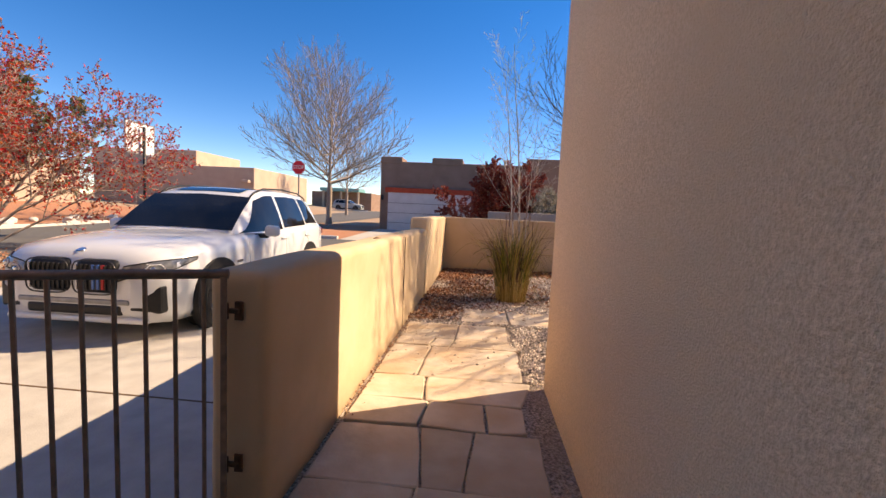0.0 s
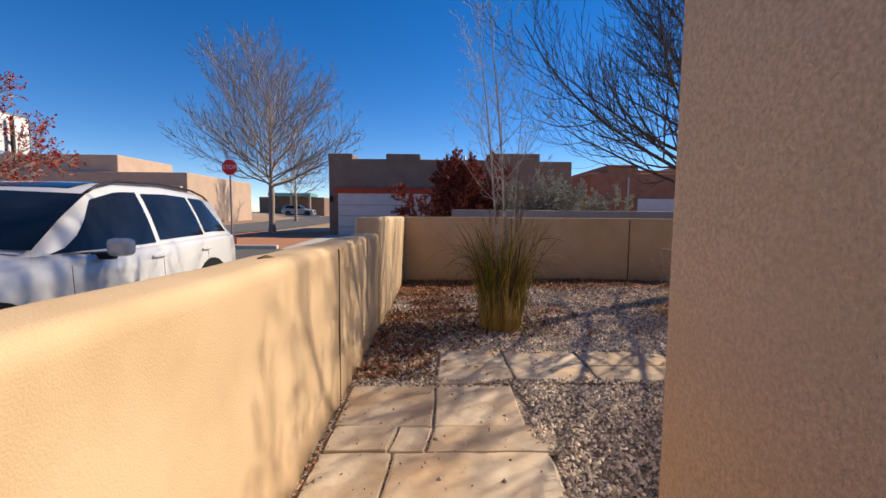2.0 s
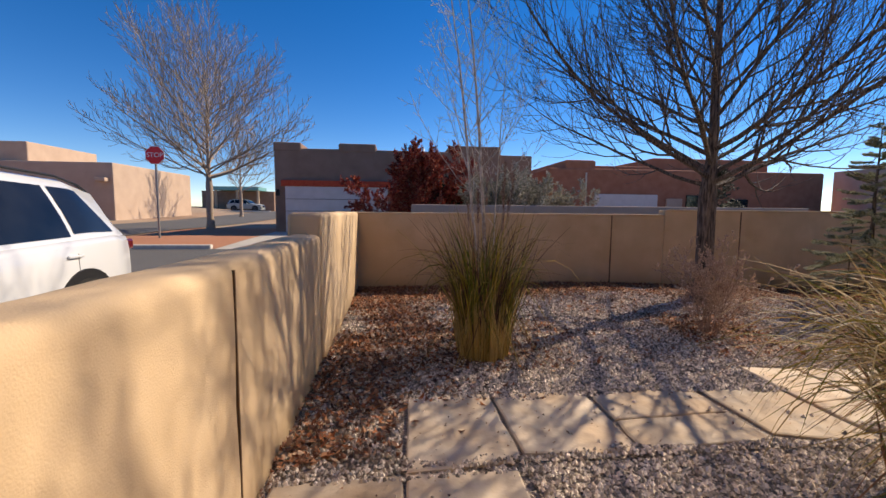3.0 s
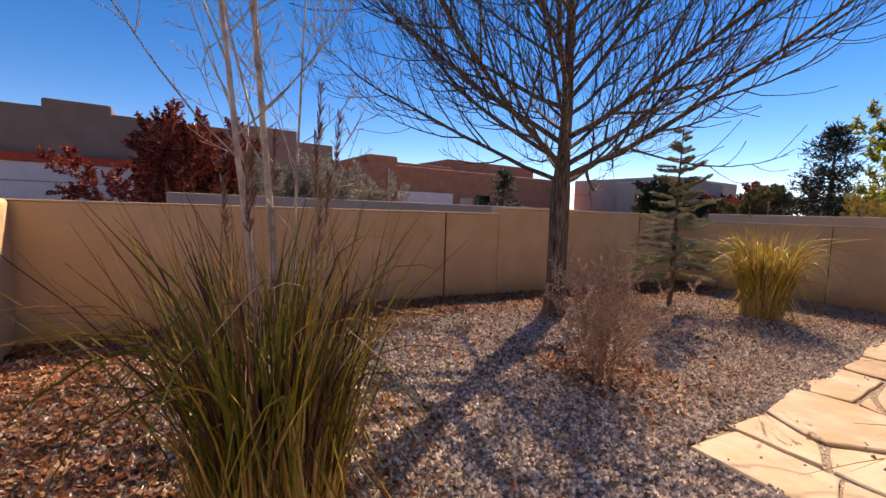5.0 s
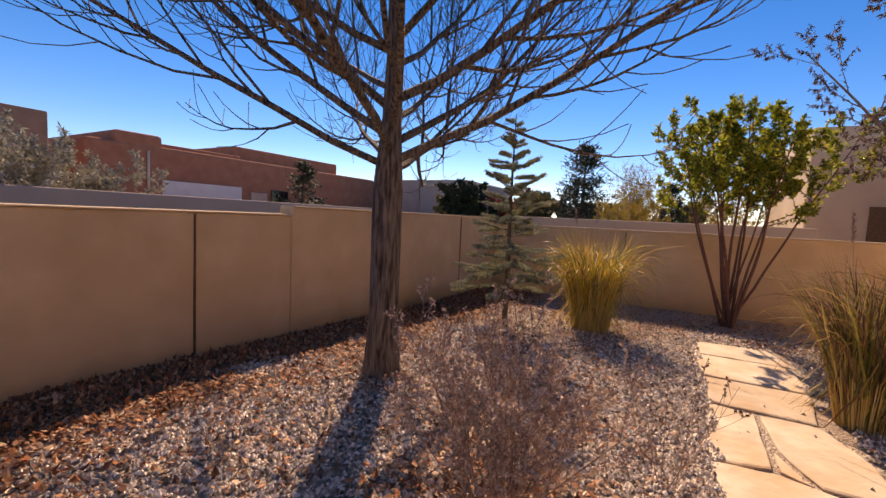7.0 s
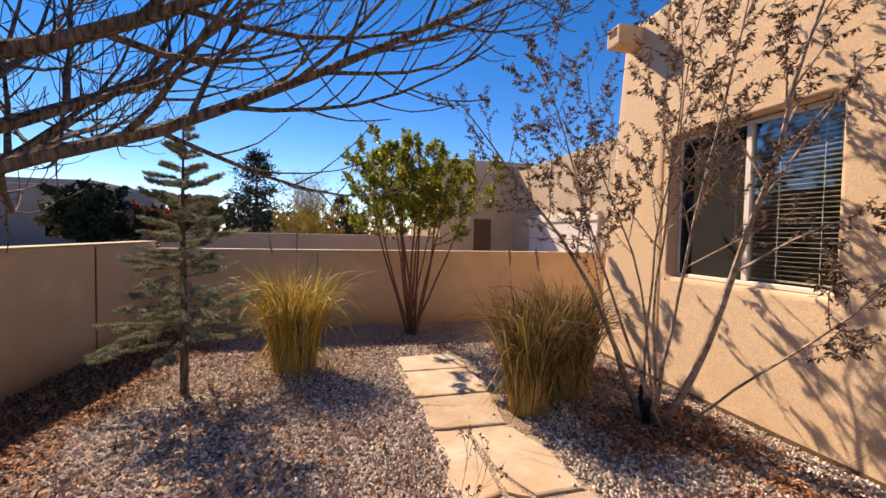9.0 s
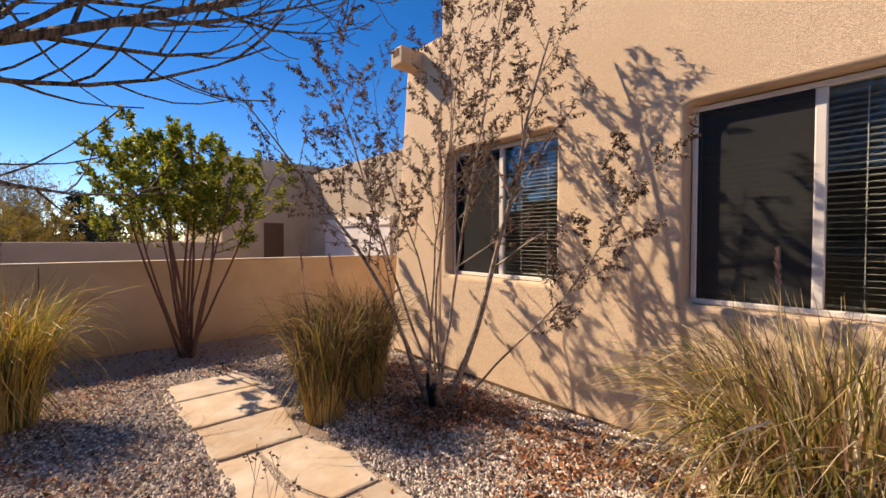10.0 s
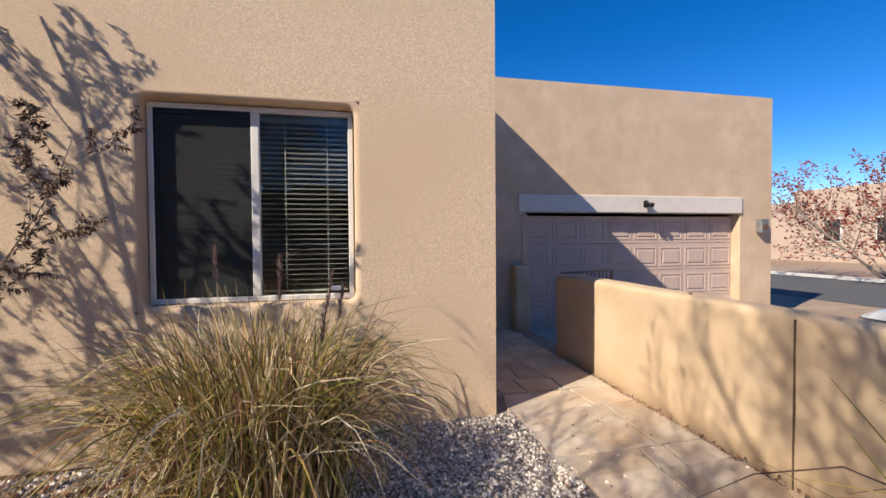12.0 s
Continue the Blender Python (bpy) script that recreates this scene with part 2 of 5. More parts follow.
PINE = leafmat("dark_pine_needle", [(0.018, 0.035, 0.018), (0.035, 0.055, 0.027), (0.012, 0.022, 0.012)], 0.7, 0.05)
REDLEAF = leafmat("red_leaf", [(0.58, 0.02, 0.03), (0.30, 0.03, 0.03), (0.50, 0.05, 0.025), (0.46, 0.12, 0.03)], 0.6, 0.35)
MAROON = leafmat("maroon_leaf", [(0.24, 0.035, 0.028), (0.34, 0.06, 0.04), (0.14, 0.025, 0.02), (0.40, 0.12, 0.07)], 0.7, 0.25)
SAGE = leafmat("grey_sage_leaf", [(0.34, 0.33, 0.27), (0.48, 0.47, 0.40), (0.22, 0.22, 0.17)], 0.8, 0.1)
OLIVE = leafmat("olive_leaf", [(0.15, 0.14, 0.06), (0.23, 0.195, 0.09), (0.10, 0.095, 0.045)], 0.8, 0.15)
YELLOW = leafmat("yellow_leaf", [(0.42, 0.32, 0.06), (0.34, 0.24, 0.05), (0.26, 0.23, 0.06)], 0.8, 0.2)
BUD = leafmat("dry_tan_bud", [(0.50, 0.36, 0.29), (0.36, 0.24, 0.18), (0.62, 0.48, 0.39)], 0.8, 0.1)


# ---- mesh helpers ----
def part(name, bm, material, parent=None, label=""):
    me = bpy.data.meshes.new(name)
    bm.to_mesh(me)
    bm.free()
    me.materials.append(material)
    ob = new(name, me)
    if parent:
        ob.parent = parent
    if label:
        tagged(ob, label)
    return ob


def thing(name, label, category, at=(0, 0, 0), group="", kind=""):
    e = new(name)
    e.location = at
    e.empty_display_size = 0.1
    return tagged(e, label, category, group, kind)


def box(bm, lo, hi, bev=0.0, seg=2):
    vs = bmesh.ops.create_cube(bm, size=1.0)["verts"]
    for v in vs:
        v.co = Vector(((lo[i] + hi[i]) / 2 + v.co[i] * (hi[i] - lo[i]) for i in range(3)))
    if bev:
        es = list({e for v in vs for e in v.link_edges})
        bmesh.ops.bevel(bm, geom=es, offset=bev, segments=seg, affect="EDGES", profile=0.5)
    return bm


def bx(lo, hi, bev=0.0, seg=2):
    return box(bmesh.new(), lo, hi, bev, seg)


def cyl(p, q, r, n=12, r2=None):
    bm = bmesh.new()
    tube(bm, [p, q], [r, r if r2 is None else r2], n, True)
    return bm


def tube(bm, pts, rads, n=6, caps=False):
    pts = [Vector(p) for p in pts]
    rings = []
    for i, p in enumerate(pts):
        d = (pts[min(i + 1, len(pts) - 1)] - pts[max(i - 1, 0)])
        d = d.normalized() if d.length > 1e-6 else Vector((0, 0, 1))
        a = d.cross(Vector((0.31, 0.17, 0.93)) if abs(d.z) < 0.9 else Vector((1, 0.2, 0))).normalized()
        b = d.cross(a)
        rings.append([bm.verts.new(p + (a * math.cos(6.2832 * k / n) + b * math.sin(6.2832 * k / n)) * rads[i]) for k in range(n)])
    for r0, r1 in zip(rings, rings[1:]):
        for k in range(n):
            f = bm.faces.new((r0[k], r0[(k + 1) % n], r1[(k + 1) % n], r1[k]))
            f.smooth = True
    if caps:
        bm.faces.new(rings[0][::-1])
        bm.faces.new(rings[-1])


class Soup:
    """Vertices and faces gathered in lists, for things of very many small pieces."""

    def __init__(self):
        self.v, self.f = [], []

    def tube(self, pts, rads, n=4):
        base = len(self.v)
        k = len(pts)
        for i, p in enumerate(pts):
            d = pts[min(i + 1, k - 1)] - pts[max(i - 1, 0)]
            d.normalize()
            a = d.cross(Vector((0.31, 0.17, 0.93)) if abs(d.z) < 0.9 else Vector((1, 0.2, 0))).normalized()
            b = d.cross(a)
            for j in range(n):
                an = 6.2832 * j / n
                self.v.append(p + (a * math.cos(an) + b * math.sin(an)) * rads[i])
        for i in range(k - 1):
            for j in range(n):
                q, w = base + i * n, base + (i + 1) * n
                self.f.append((q + j, q + (j + 1) % n, w + (j + 1) % n, w + j))

    def leaf(self, p, d, side, ln, wd, fold=0.2):
        """A pointed leaf of four triangles."""
        b = len(self.v)
        up = d.cross(side)
        self.v += [p, p + d * ln * 0.5 + side * wd / 2 + up * fold * wd, p + d * ln - up * fold * ln * 0.5, p + d * ln * 0.5 - side * wd / 2 + up * fold * wd, p + d * ln * 0.5]
        self.f += [(b, b + 4, b + 1), (b + 4, b + 2, b + 1), (b, b + 3, b + 4), (b + 4, b + 3, b + 2)]

    def ribbon(self, pts, wds, side):
        b = len(self.v)
        for p, w in zip(pts, wds):
            self.v += [p - side * w / 2, p + side * w / 2]
        for i in range(len(pts) - 1):
            q = b + 2 * i
            self.f.append((q, q + 1, q + 3, q + 2))

    def out(self, name, material, parent=None, label="", smooth=False, kind=""):
        me = bpy.data.meshes.new(name)
        me.from_pydata([tuple(v) for v in self.v], [], self.f)
        me.materials.append(material)
        if smooth:
            me.shade_smooth()
        ob = new(name, me)
        if parent:
            ob.parent = parent
        if label or kind:
            tagged(ob, label, "", "", kind)
        return ob


def smooth01(v, a, b):
    t = min(1.0, max(0.0, (v - a) / (b - a)))
    return t * t * (3 - 2 * t)


def garden_z(x, y):
    """Height of the gravel garden: level by the passage, falling east, with a low mound at the shade tree."""
    return -0.14 * smooth01(x, 2, 5.5) + 0.22 * math.exp(-((x - 4.8) ** 2 / 6 + (y - 9.6) ** 2 / 4))


def street_z(x, y):
    """Height of drive and street: it climbs gently away from the garage."""
    return -0.12 + 0.12 * smooth01(y, 0, 5) + 0.38 * smooth01(y, 10, 26) + 0.8 * smooth01(y, 28, 72)


def sheet(name, x0, x1, y0, y1, step, fz, lift, material, kind="structure", label="", category=""):
    nx, ny = max(1, round((x1 - x0) / step)), max(1, round((y1 - y0) / step))
    s = Soup()
    for j in range(ny + 1):
        for i in range(nx + 1):
            x, y = x0 + (x1 - x0) * i / nx, y0 + (y1 - y0) * j / ny
            s.v.append((x, y, fz(x, y) + lift))
    for j in range(ny):
        for i in range(nx):
            a = j * (nx + 1) + i
            s.f.append((a, a + 1, a + nx + 2, a + nx + 1))
    return tagged(s.out(name, material, smooth=True), label, category, "", kind)


# ---- ground, road, drive ----
def land_z(x, y):
    inside = -0.8 < x < 11.6 and -8 < y < 11.7
    if inside:
        return -0.6
    return street_z(x, y) - 0.03 + (0.8 * smooth01(-x, 19, 40) * smooth01(y, -5, 10))


gs = Soup()
xs = sorted({-900, -400, -200, -120, -80, -60, -50} | {round(-44 + 1.3 * i, 2) for i in range(70)} | {60, 80, 120, 200, 400, 900})
ys = sorted({-900, -400, -200, -100, -60, -40} | {round(-32 + 1.3 * i, 2) for i in range(72)} | {70, 90, 130, 200, 400, 900})
for y in ys:
    for x in xs:
        gs.v.append((x, y, land_z(x, y)))
for j in range(len(ys) - 1):
    for i in range(len(xs) - 1):
        a = j * len(xs) + i
        gs.f.append((a, a + 1, a + len(xs) + 1, a + len(xs)))
tagged(gs.out("ground", EARTH, smooth=True), "dry brown earth and desert ground", "ground", "", "structure")

sheet("garden_ground", -0.5, 11.2, 2.0, 11.3, 0.12, garden_z, -0.005, SOIL, "structure", "grey gravel garden bed with fallen leaves", "ground")
sheet("passage_ground", -0.78, 1.05, -0.2, 2.02, 0.3, garden_z, -0.012, SOIL, "structure", "packed gravel under the flagstone passage", "ground")
sheet("driveway", -6.9, -0.76, 0.0, 11.6, 0.6, street_z, 0.0, CONCRETE, "structure", "pale concrete driveway slabs", "driveway")
sheet("road", -17.6, -10.6, -60, 70, 2.0, street_z, 0.004, ASPHALT, "structure", "worn grey asphalt street", "road")
sheet("lane", -10.62, 60, 11.6, 17.2, 2.0, street_z, 0.003, ASPHALT, "structure", "grey asphalt side lane", "road")
sheet("far_road", -90, 60, 60, 67, 3.0, street_z, 0.012, ASPHALT, "structure", "grey asphalt cross street", "road")
sheet("neighbour_driveway", -5.4, 0.6, 17.2, 24.2, 1.5, street_z, 0.006, CONCRETE, "structure", "concrete driveway to a garage", "driveway")
sheet("red_gravel_verge", -10.2, -5.4, 17.3, 27, 1.2, street_z, 0.01, REDGRAVEL, "structure", "red brick-coloured gravel verge", "verge")
sheet("yard_across", -34, -17.75, 2, 32, 2.0, lambda x, y: land_z(x, y), 0.05, REDGRAVEL, "structure", "reddish gravel front yard across the street", "yard")
sheet("verge_west", -10.5, -6.9, -10, 11.5, 1.2, street_z, 0.01, EARTH, "structure", "gravel verge with stones and leaves", "verge")


def kerb(name, x0, x1, y0, y1, step=3.0):
    bm = bmesh.new()
    n = max(1, int(max(x1 - x0, y1 - y0) / step))
    for i in range(n):
        if x1 - x0 > y1 - y0:
            a, b, c, d = x0 + (x1 - x0) * i / n, x0 + (x1 - x0) * (i + 1) / n - 0.012, y0, y1
        else:
            a, b, c, d = x0, x1, y0 + (y1 - y0) * i / n, y0 + (y1 - y0) * (i + 1) / n - 0.012
        z = street_z((a + b) / 2, (c + d) / 2)
        box(bm, (a, c, z - 0.1), (b, d, z + 0.13), 0.02, 1)
    return tagged(part(name, bm, KERB), "pale concrete street kerb", "kerb", "", "structure")


kerb("kerb_west", -17.85, -17.6, -40, 32)
kerb("kerb_far", -60, -18, 67.0, 67.3)
kerb("kerb_lane", -10.2, -5.5, 17.2, 17.4)

# drive expansion joints
dj = bmesh.new()
for y in (3.2, 6.2, 9.2):
    box(dj, (-6.85, y, street_z(0, y) - 0.02), (-0.8, y + 0.018, street_z(0, y) + 0.003))
box(dj, (-3.72, 0.3, -0.16), (-3.705, 9.1, -0.09))
tagged(part("driveway_joints", dj, JOINT), "dark control joints in the concrete drive", "joint", "", "structure")


# ---- low garden walls ----
def garden_wall(name, lo, hi, label, wob=0.012, bev=0.06):
    """A rendered wall with a rounded top and a slightly hand-worked face."""
    bm = bx(lo, hi, 0)
    long_axis = 0 if hi[0] - lo[0] > hi[1] - lo[1] else 1
    tops = [e for e in bm.edges if all(abs(v.co.z - hi[2]) < 1e-6 for v in e.verts)]
    ups = [e for e in bm.edges if abs(e.verts[0].co.z - e.verts[1].co.z) > 0.1]
    bmesh.ops.bevel(bm, geom=tops + ups, offset=bev, segments=4, affect="EDGES", profile=0.6)
    n = int((hi[long_axis] - lo[long_axis]) / 0.22)
    nrm = Vector((1, 0, 0)) if long_axis == 0 else Vector((0, 1, 0))
    for i in range(1, n):
        c = Vector(lo)
        c[long_axis] = lo[long_axis] + (hi[long_axis] - lo[long_axis]) * i / n
        bmesh.ops.bisect_plane(bm, geom=bm.verts[:] + bm.edges[:] + bm.faces[:], plane_co=c, plane_no=nrm)
    for z in (0.25, 0.55, 0.85):
        bmesh.ops.bisect_plane(bm, geom=bm.verts[:] + bm.edges[:] + bm.faces[:], plane_co=(0, 0, z), plane_no=(0, 0, 1))
    for v in bm.verts:
        d = noise.noise_vector(v.co * 1.3) * wob + noise.noise_vector(v.co * 4.0) * wob * 0.35
        v.co += Vector((d.x, d.y, d.z * (1.0 if v.co.z > 0.9 else 0)))
    for f in bm.faces:
        f.smooth = True
    return tagged(part(name, bm, STUCCO_WALL), label, "wall", "", "structure")


WX = -0.49          # garden face of the west wall
garden_wall("wall_west", (WX - 0.27, 2.08, -0.25), (WX, 7.5, 1.175), "low tan stucco garden wall beside the path", 0.014, 0.07)
garden_wall("wall_west_high", (WX - 0.30, 7.5, -0.25), (WX + 0.005, 11.14, 1.37), "taller end of the tan stucco garden wall", 0.01)
garden_wall("wall_north", (WX - 0.28, 11.13, -0.25), (5.3, 11.35, 1.355), "tan stucco garden wall with a pale cap", 0.006, 0.03)
garden_wall("wall_north_east", (5.3, 11.13, -0.25), (11.3, 11.35, 1.45), "tan stucco garden wall in shade", 0.006, 0.03)
garden_wall("wall_east", (11.08, 0.5, -0.35), (11.29, 11.2, 1.325), "tan stucco garden wall closing the garden", 0.006, 0.03)
cap = bmesh.new()
box(cap, (-0.6, 11.11, 1.352), (5.28, 11.36, 1.368), 0.006, 1)
box(cap, (5.33, 11.11, 1.447), (11.27, 11.36, 1.463), 0.006, 1)
box(cap, (11.07, 0.6, 1.322), (11.31, 11.1, 1.337), 0.006, 1)
tagged(part("wall_cap", cap, CAPLINE), "thin pale mortar cap along the wall top", "trim", "", "structure")
jt = bmesh.new()
for x, top in ((1.75, 1.33), (4.23, 1.34), (6.9, 1.42), (9.4, 1.42)):
    box(jt, (x - 0.008, 11.118, -0.15), (x + 0.008, 11.14, top))
box(jt, (WX - 0.02, 5.46, -0.05), (WX + 0.004, 5.472, 1.14))
box(jt, (11.07, 8.3, -0.2), (11.09, 8.312, 1.28))
tagged(part("wall_joints", jt, JOINT), "dark control joints in the stucco walls", "joint", "", "structure")
hole = bmesh.new()
tube(hole, [(-0.62, 4.42, 1.172), (-0.60, 4.47, 1.176), (-0.57, 4.50, 1.17)], [0.012, 0.018, 0.01], 6, True)
tagged(part("wall_crack", hole, JOINT), "small dark chip in the wall top", "chip", "", "structure")

# stub pier by the garage
garden_wall("wall_pier", (-0.8, 0.2, -0.2), (-0.52, 0.5, 1.19), "short tan stucco pier beside the garage door", 0.008, 0.04)


# ---- house shell ----
def battered(bm, edge):
    """Lean the outer end of a stucco corner inward with height."""
    for v in bm.verts:
        if v.co.x > edge - 0.3:
            v.co.x += 0.14 - 0.10 * v.co.z
    return bm


def wall_with_holes(y_front, y_back, x0, x1, z0, z1, holes, bev=0.045):
    """A wall in the xz plane, its openings cut through and their front edges rounded."""
    bm = bmesh.new()
    xs = sorted({x0, x1, *[h[0] for h in holes], *[h[1] for h in holes]})
    zs = sorted({z0, z1, *[h[2] for h in holes], *[h[3] for h in holes]})
    grid = {}

    def vert(x, y, z):
        k = (round(x, 4), round(y, 4), round(z, 4))
        if k not in grid:
            grid[k] = bm.verts.new((x, y, z))
        return grid[k]

    def solid(i, j):
        if i < 0 or j < 0 or i >= len(xs) - 1 or j >= len(zs) - 1:
            return False
        cx, cz = (xs[i] + xs[i + 1]) / 2, (zs[j] + zs[j + 1]) / 2
        return not any(h[0] < cx < h[1] and h[2] < cz < h[3] for h in holes)

    for i in range(len(xs) - 1):
        for j in range(len(zs) - 1):
            if not solid(i, j):
                continue
            a, b, c, d = (xs[i], zs[j]), (xs[i + 1], zs[j]), (xs[i + 1], zs[j + 1]), (xs[i], zs[j + 1])
            bm.faces.new([vert(p[0], y_front, p[1]) for p in (b, a, d, c)])
            bm.faces.new([vert(p[0], y_back, p[1]) for p in (a, b, c, d)])
            for p, q, di, dj_ in ((a, b, 0, -1), (b, c, 1, 0), (c, d, 0, 1), (d, a, -1, 0)):
                if not solid(i + di, j + dj_):
                    bm.faces.new([vert(p[0], y_front, p[1]), vert(q[0], y_front, q[1]), vert(q[0], y_back, q[1]), vert(p[0], y_back, p[1])])
    bmesh.ops.recalc_face_normals(bm, faces=bm.faces[:])
    if bev:
        es = []
        for e in bm.edges:
            if all(abs(v.co.y - y_front) < 1e-5 for v in e.verts) and len(e.link_faces) == 2:
                if abs(e.link_faces[0].normal.dot(e.link_faces[1].normal)) < 0.5:
                    es.append(e)
        hx = [h for h in holes]
        es += [e for e in bm.edges if abs(e.verts[0].co.y - e.verts[1].co.y) > 0.05 and any(
            abs(e.verts[0].co.x - hh) < 1e-4 and any(abs(e.verts[0].co.z - zz) < 1e-4 for zz in h[2:]) for h in hx for hh in h[:2])]
        bmesh.ops.bevel(bm, geom=es, offset=bev, segments=4, affect="EDGES", profile=0.5)
    for f in bm.faces:
        f.smooth = False
    return bm


def grown(w, b=0.05):
    return (w[0] - b, w[1] + b, w[2] - b, w[3] + b)


def reveal(name, w, y, depth=0.2, b=0.05, rad=0.07):
    """The rounded plaster return round an opening, swept along its rim."""
    bm = bmesh.new()
    loops = [[] for _ in range(8)]
    x0, x1, z0, z1 = w
    corners = ((x1, z1, 0), (x0, z1, 90), (x0, z0, 180), (x1, z0, 270))
    g = grown(w, b)
    for cx, cz, a0 in corners:
        sx, sz = (1 if cx == x1 else -1), (1 if cz == z1 else -1)
        for k in range(6):
            a = radians(a0 + 18 * k)
            px, pz = cx - sx * rad, cz - sz * rad
            n = Vector((math.cos(a), 0, math.sin(a)))
            q = Vector((px, 0, pz)) + n * rad
            t = min((abs((g[1] if n.x > 0 else g[0]) - px) / abs(n.x)) if abs(n.x) > 1e-6 else 99, (abs((g[3] if n.z > 0 else g[2]) - pz) / abs(n.z)) if abs(n.z) > 1e-6 else 99)
            loops[0].append(bm.verts.new(Vector((px, y, pz)) + n * t))
            for j in range(6):
                c = j / 5 * math.pi / 2
                off = b * (1 - math.sin(c))
                loops[1 + j].append(bm.verts.new((q.x + n.x * off, y - b * (1 - math.cos(c)), q.z + n.z * off)))
            loops[7].append(bm.verts.new((q.x, y - depth, q.z)))
    for a, c in zip(loops, loops[1:]):
        m = len(a)
        for k in range(m):
            bm.faces.new((a[k], a[(k + 1) % m], c[(k + 1) % m], c[k])).smooth = True
    bmesh.ops.recalc_face_normals(bm, faces=bm.faces[:])
    return tagged(part(name, bm, STUCCO), "rounded stucco return round the window opening", "trim", "", "structure")


FY = 3.90           # garden front of the house
HX1 = 8.45
HX0 = 1.05
W1 = (5.34, 7.14, 1.21, 2.92)
W2 = (2.36, 4.05, 1.15, 2.86)
tagged(part("wall_front", wall_with_holes(FY, FY - 0.28, HX0, 7.25, -0.4, 5.2, [grown(W1), grown(W2)], 0), STUCCO_ROUGH), "tan stucco house front with two deep-set windows", "wall", "", "structure")
tagged(part("wall_front_low", battered(bx((7.25, FY - 0.28, -0.4), (HX1, FY - 0.004, 4.66), 0.09, 4), HX1), STUCCO_ROUGH), "lower stepped corner of the tan stucco front", "wall", "", "structure")
tagged(part("wall_side", bx((HX0, -7.0, -0.4), (HX0 + 0.26, FY - 0.28, 5.2), 0), STUCCO_ROUGH), "rough tan stucco side wall of the house", "wall", "", "structure")
tagged(part("wall_house_east", bx((HX1 - 0.26, -7.0, -0.4), (HX1 - 0.01, FY - 0.26, 4.65), 0.05, 3), STUCCO), "tan stucco east wall of the house", "wall", "", "structure")
tagged(part("wall_house_south", bx((1.0, -7.2, -0.4), (HX1, -7.0, 4.7), 0.03, 2), STUCCO), "tan stucco back wall of the house", "wall", "", "structure")
tagged(part("roof_house", bx((1.25, -7.0, 4.4), (HX1 - 0.2, FY - 0.2, 4.55)), STUCCO), "flat roof behind the parapet", "roof", "", "structure")
tagged(part("ceiling", bx((1.2, -1.0, 3.05), (HX1 - 0.2, FY - 0.27, 3.15)), ROOM), "plain room ceiling", "ceiling", "", "structure")
tagged(part("floor", bx((1.2, -1.0, -0.1), (HX1 - 0.2, FY - 0.27, 0.25)), WOOD), "brown room floor", "floor", "", "structure")
tagged(part("wall_room_back", bx((1.2, -1.1, 0.2), (HX1 - 0.2, -0.95, 3.1)), ROOM), "dim back wall of the room", "wall", "", "structure")
tagged(part("wall_room_divider", bx((4.55, -1.0, 0.2), (4.7, FY - 0.3, 3.1)), ROOM), "partition between the two rooms", "wall", "", "structure")
fl = bmesh.new()
box(fl, (HX0 + 0.02, FY - 0.02, -0.35), (HX1, FY + 0.012, -0.10))
tagged(part("foundation_trim", fl, JOINT), "dark gap at the foot of the stucco", "trim", "", "structure")


SCREEN = bpy.data.materials.new("insect_screen_mesh")
SCREEN.use_nodes = True
_nt = SCREEN.node_tree
_tr = _nt.nodes.new("ShaderNodeBsdfTransparent")
_df = _nt.nodes.new("ShaderNodeBsdfDiffuse")
_df.inputs["Color"].default_value = (0.055, 0.056, 0.055, 1)
_mx = _nt.nodes.new("ShaderNodeMixShader")
_mx.inputs[0].default_value = 0.55
_nt.links.new(_tr.outputs[0], _mx.inputs[1])
_nt.links.new(_df.outputs[0], _mx.inputs[2])
_nt.links.new(_mx.outputs[0], _nt.nodes["Material Output"].inputs["Surface"])


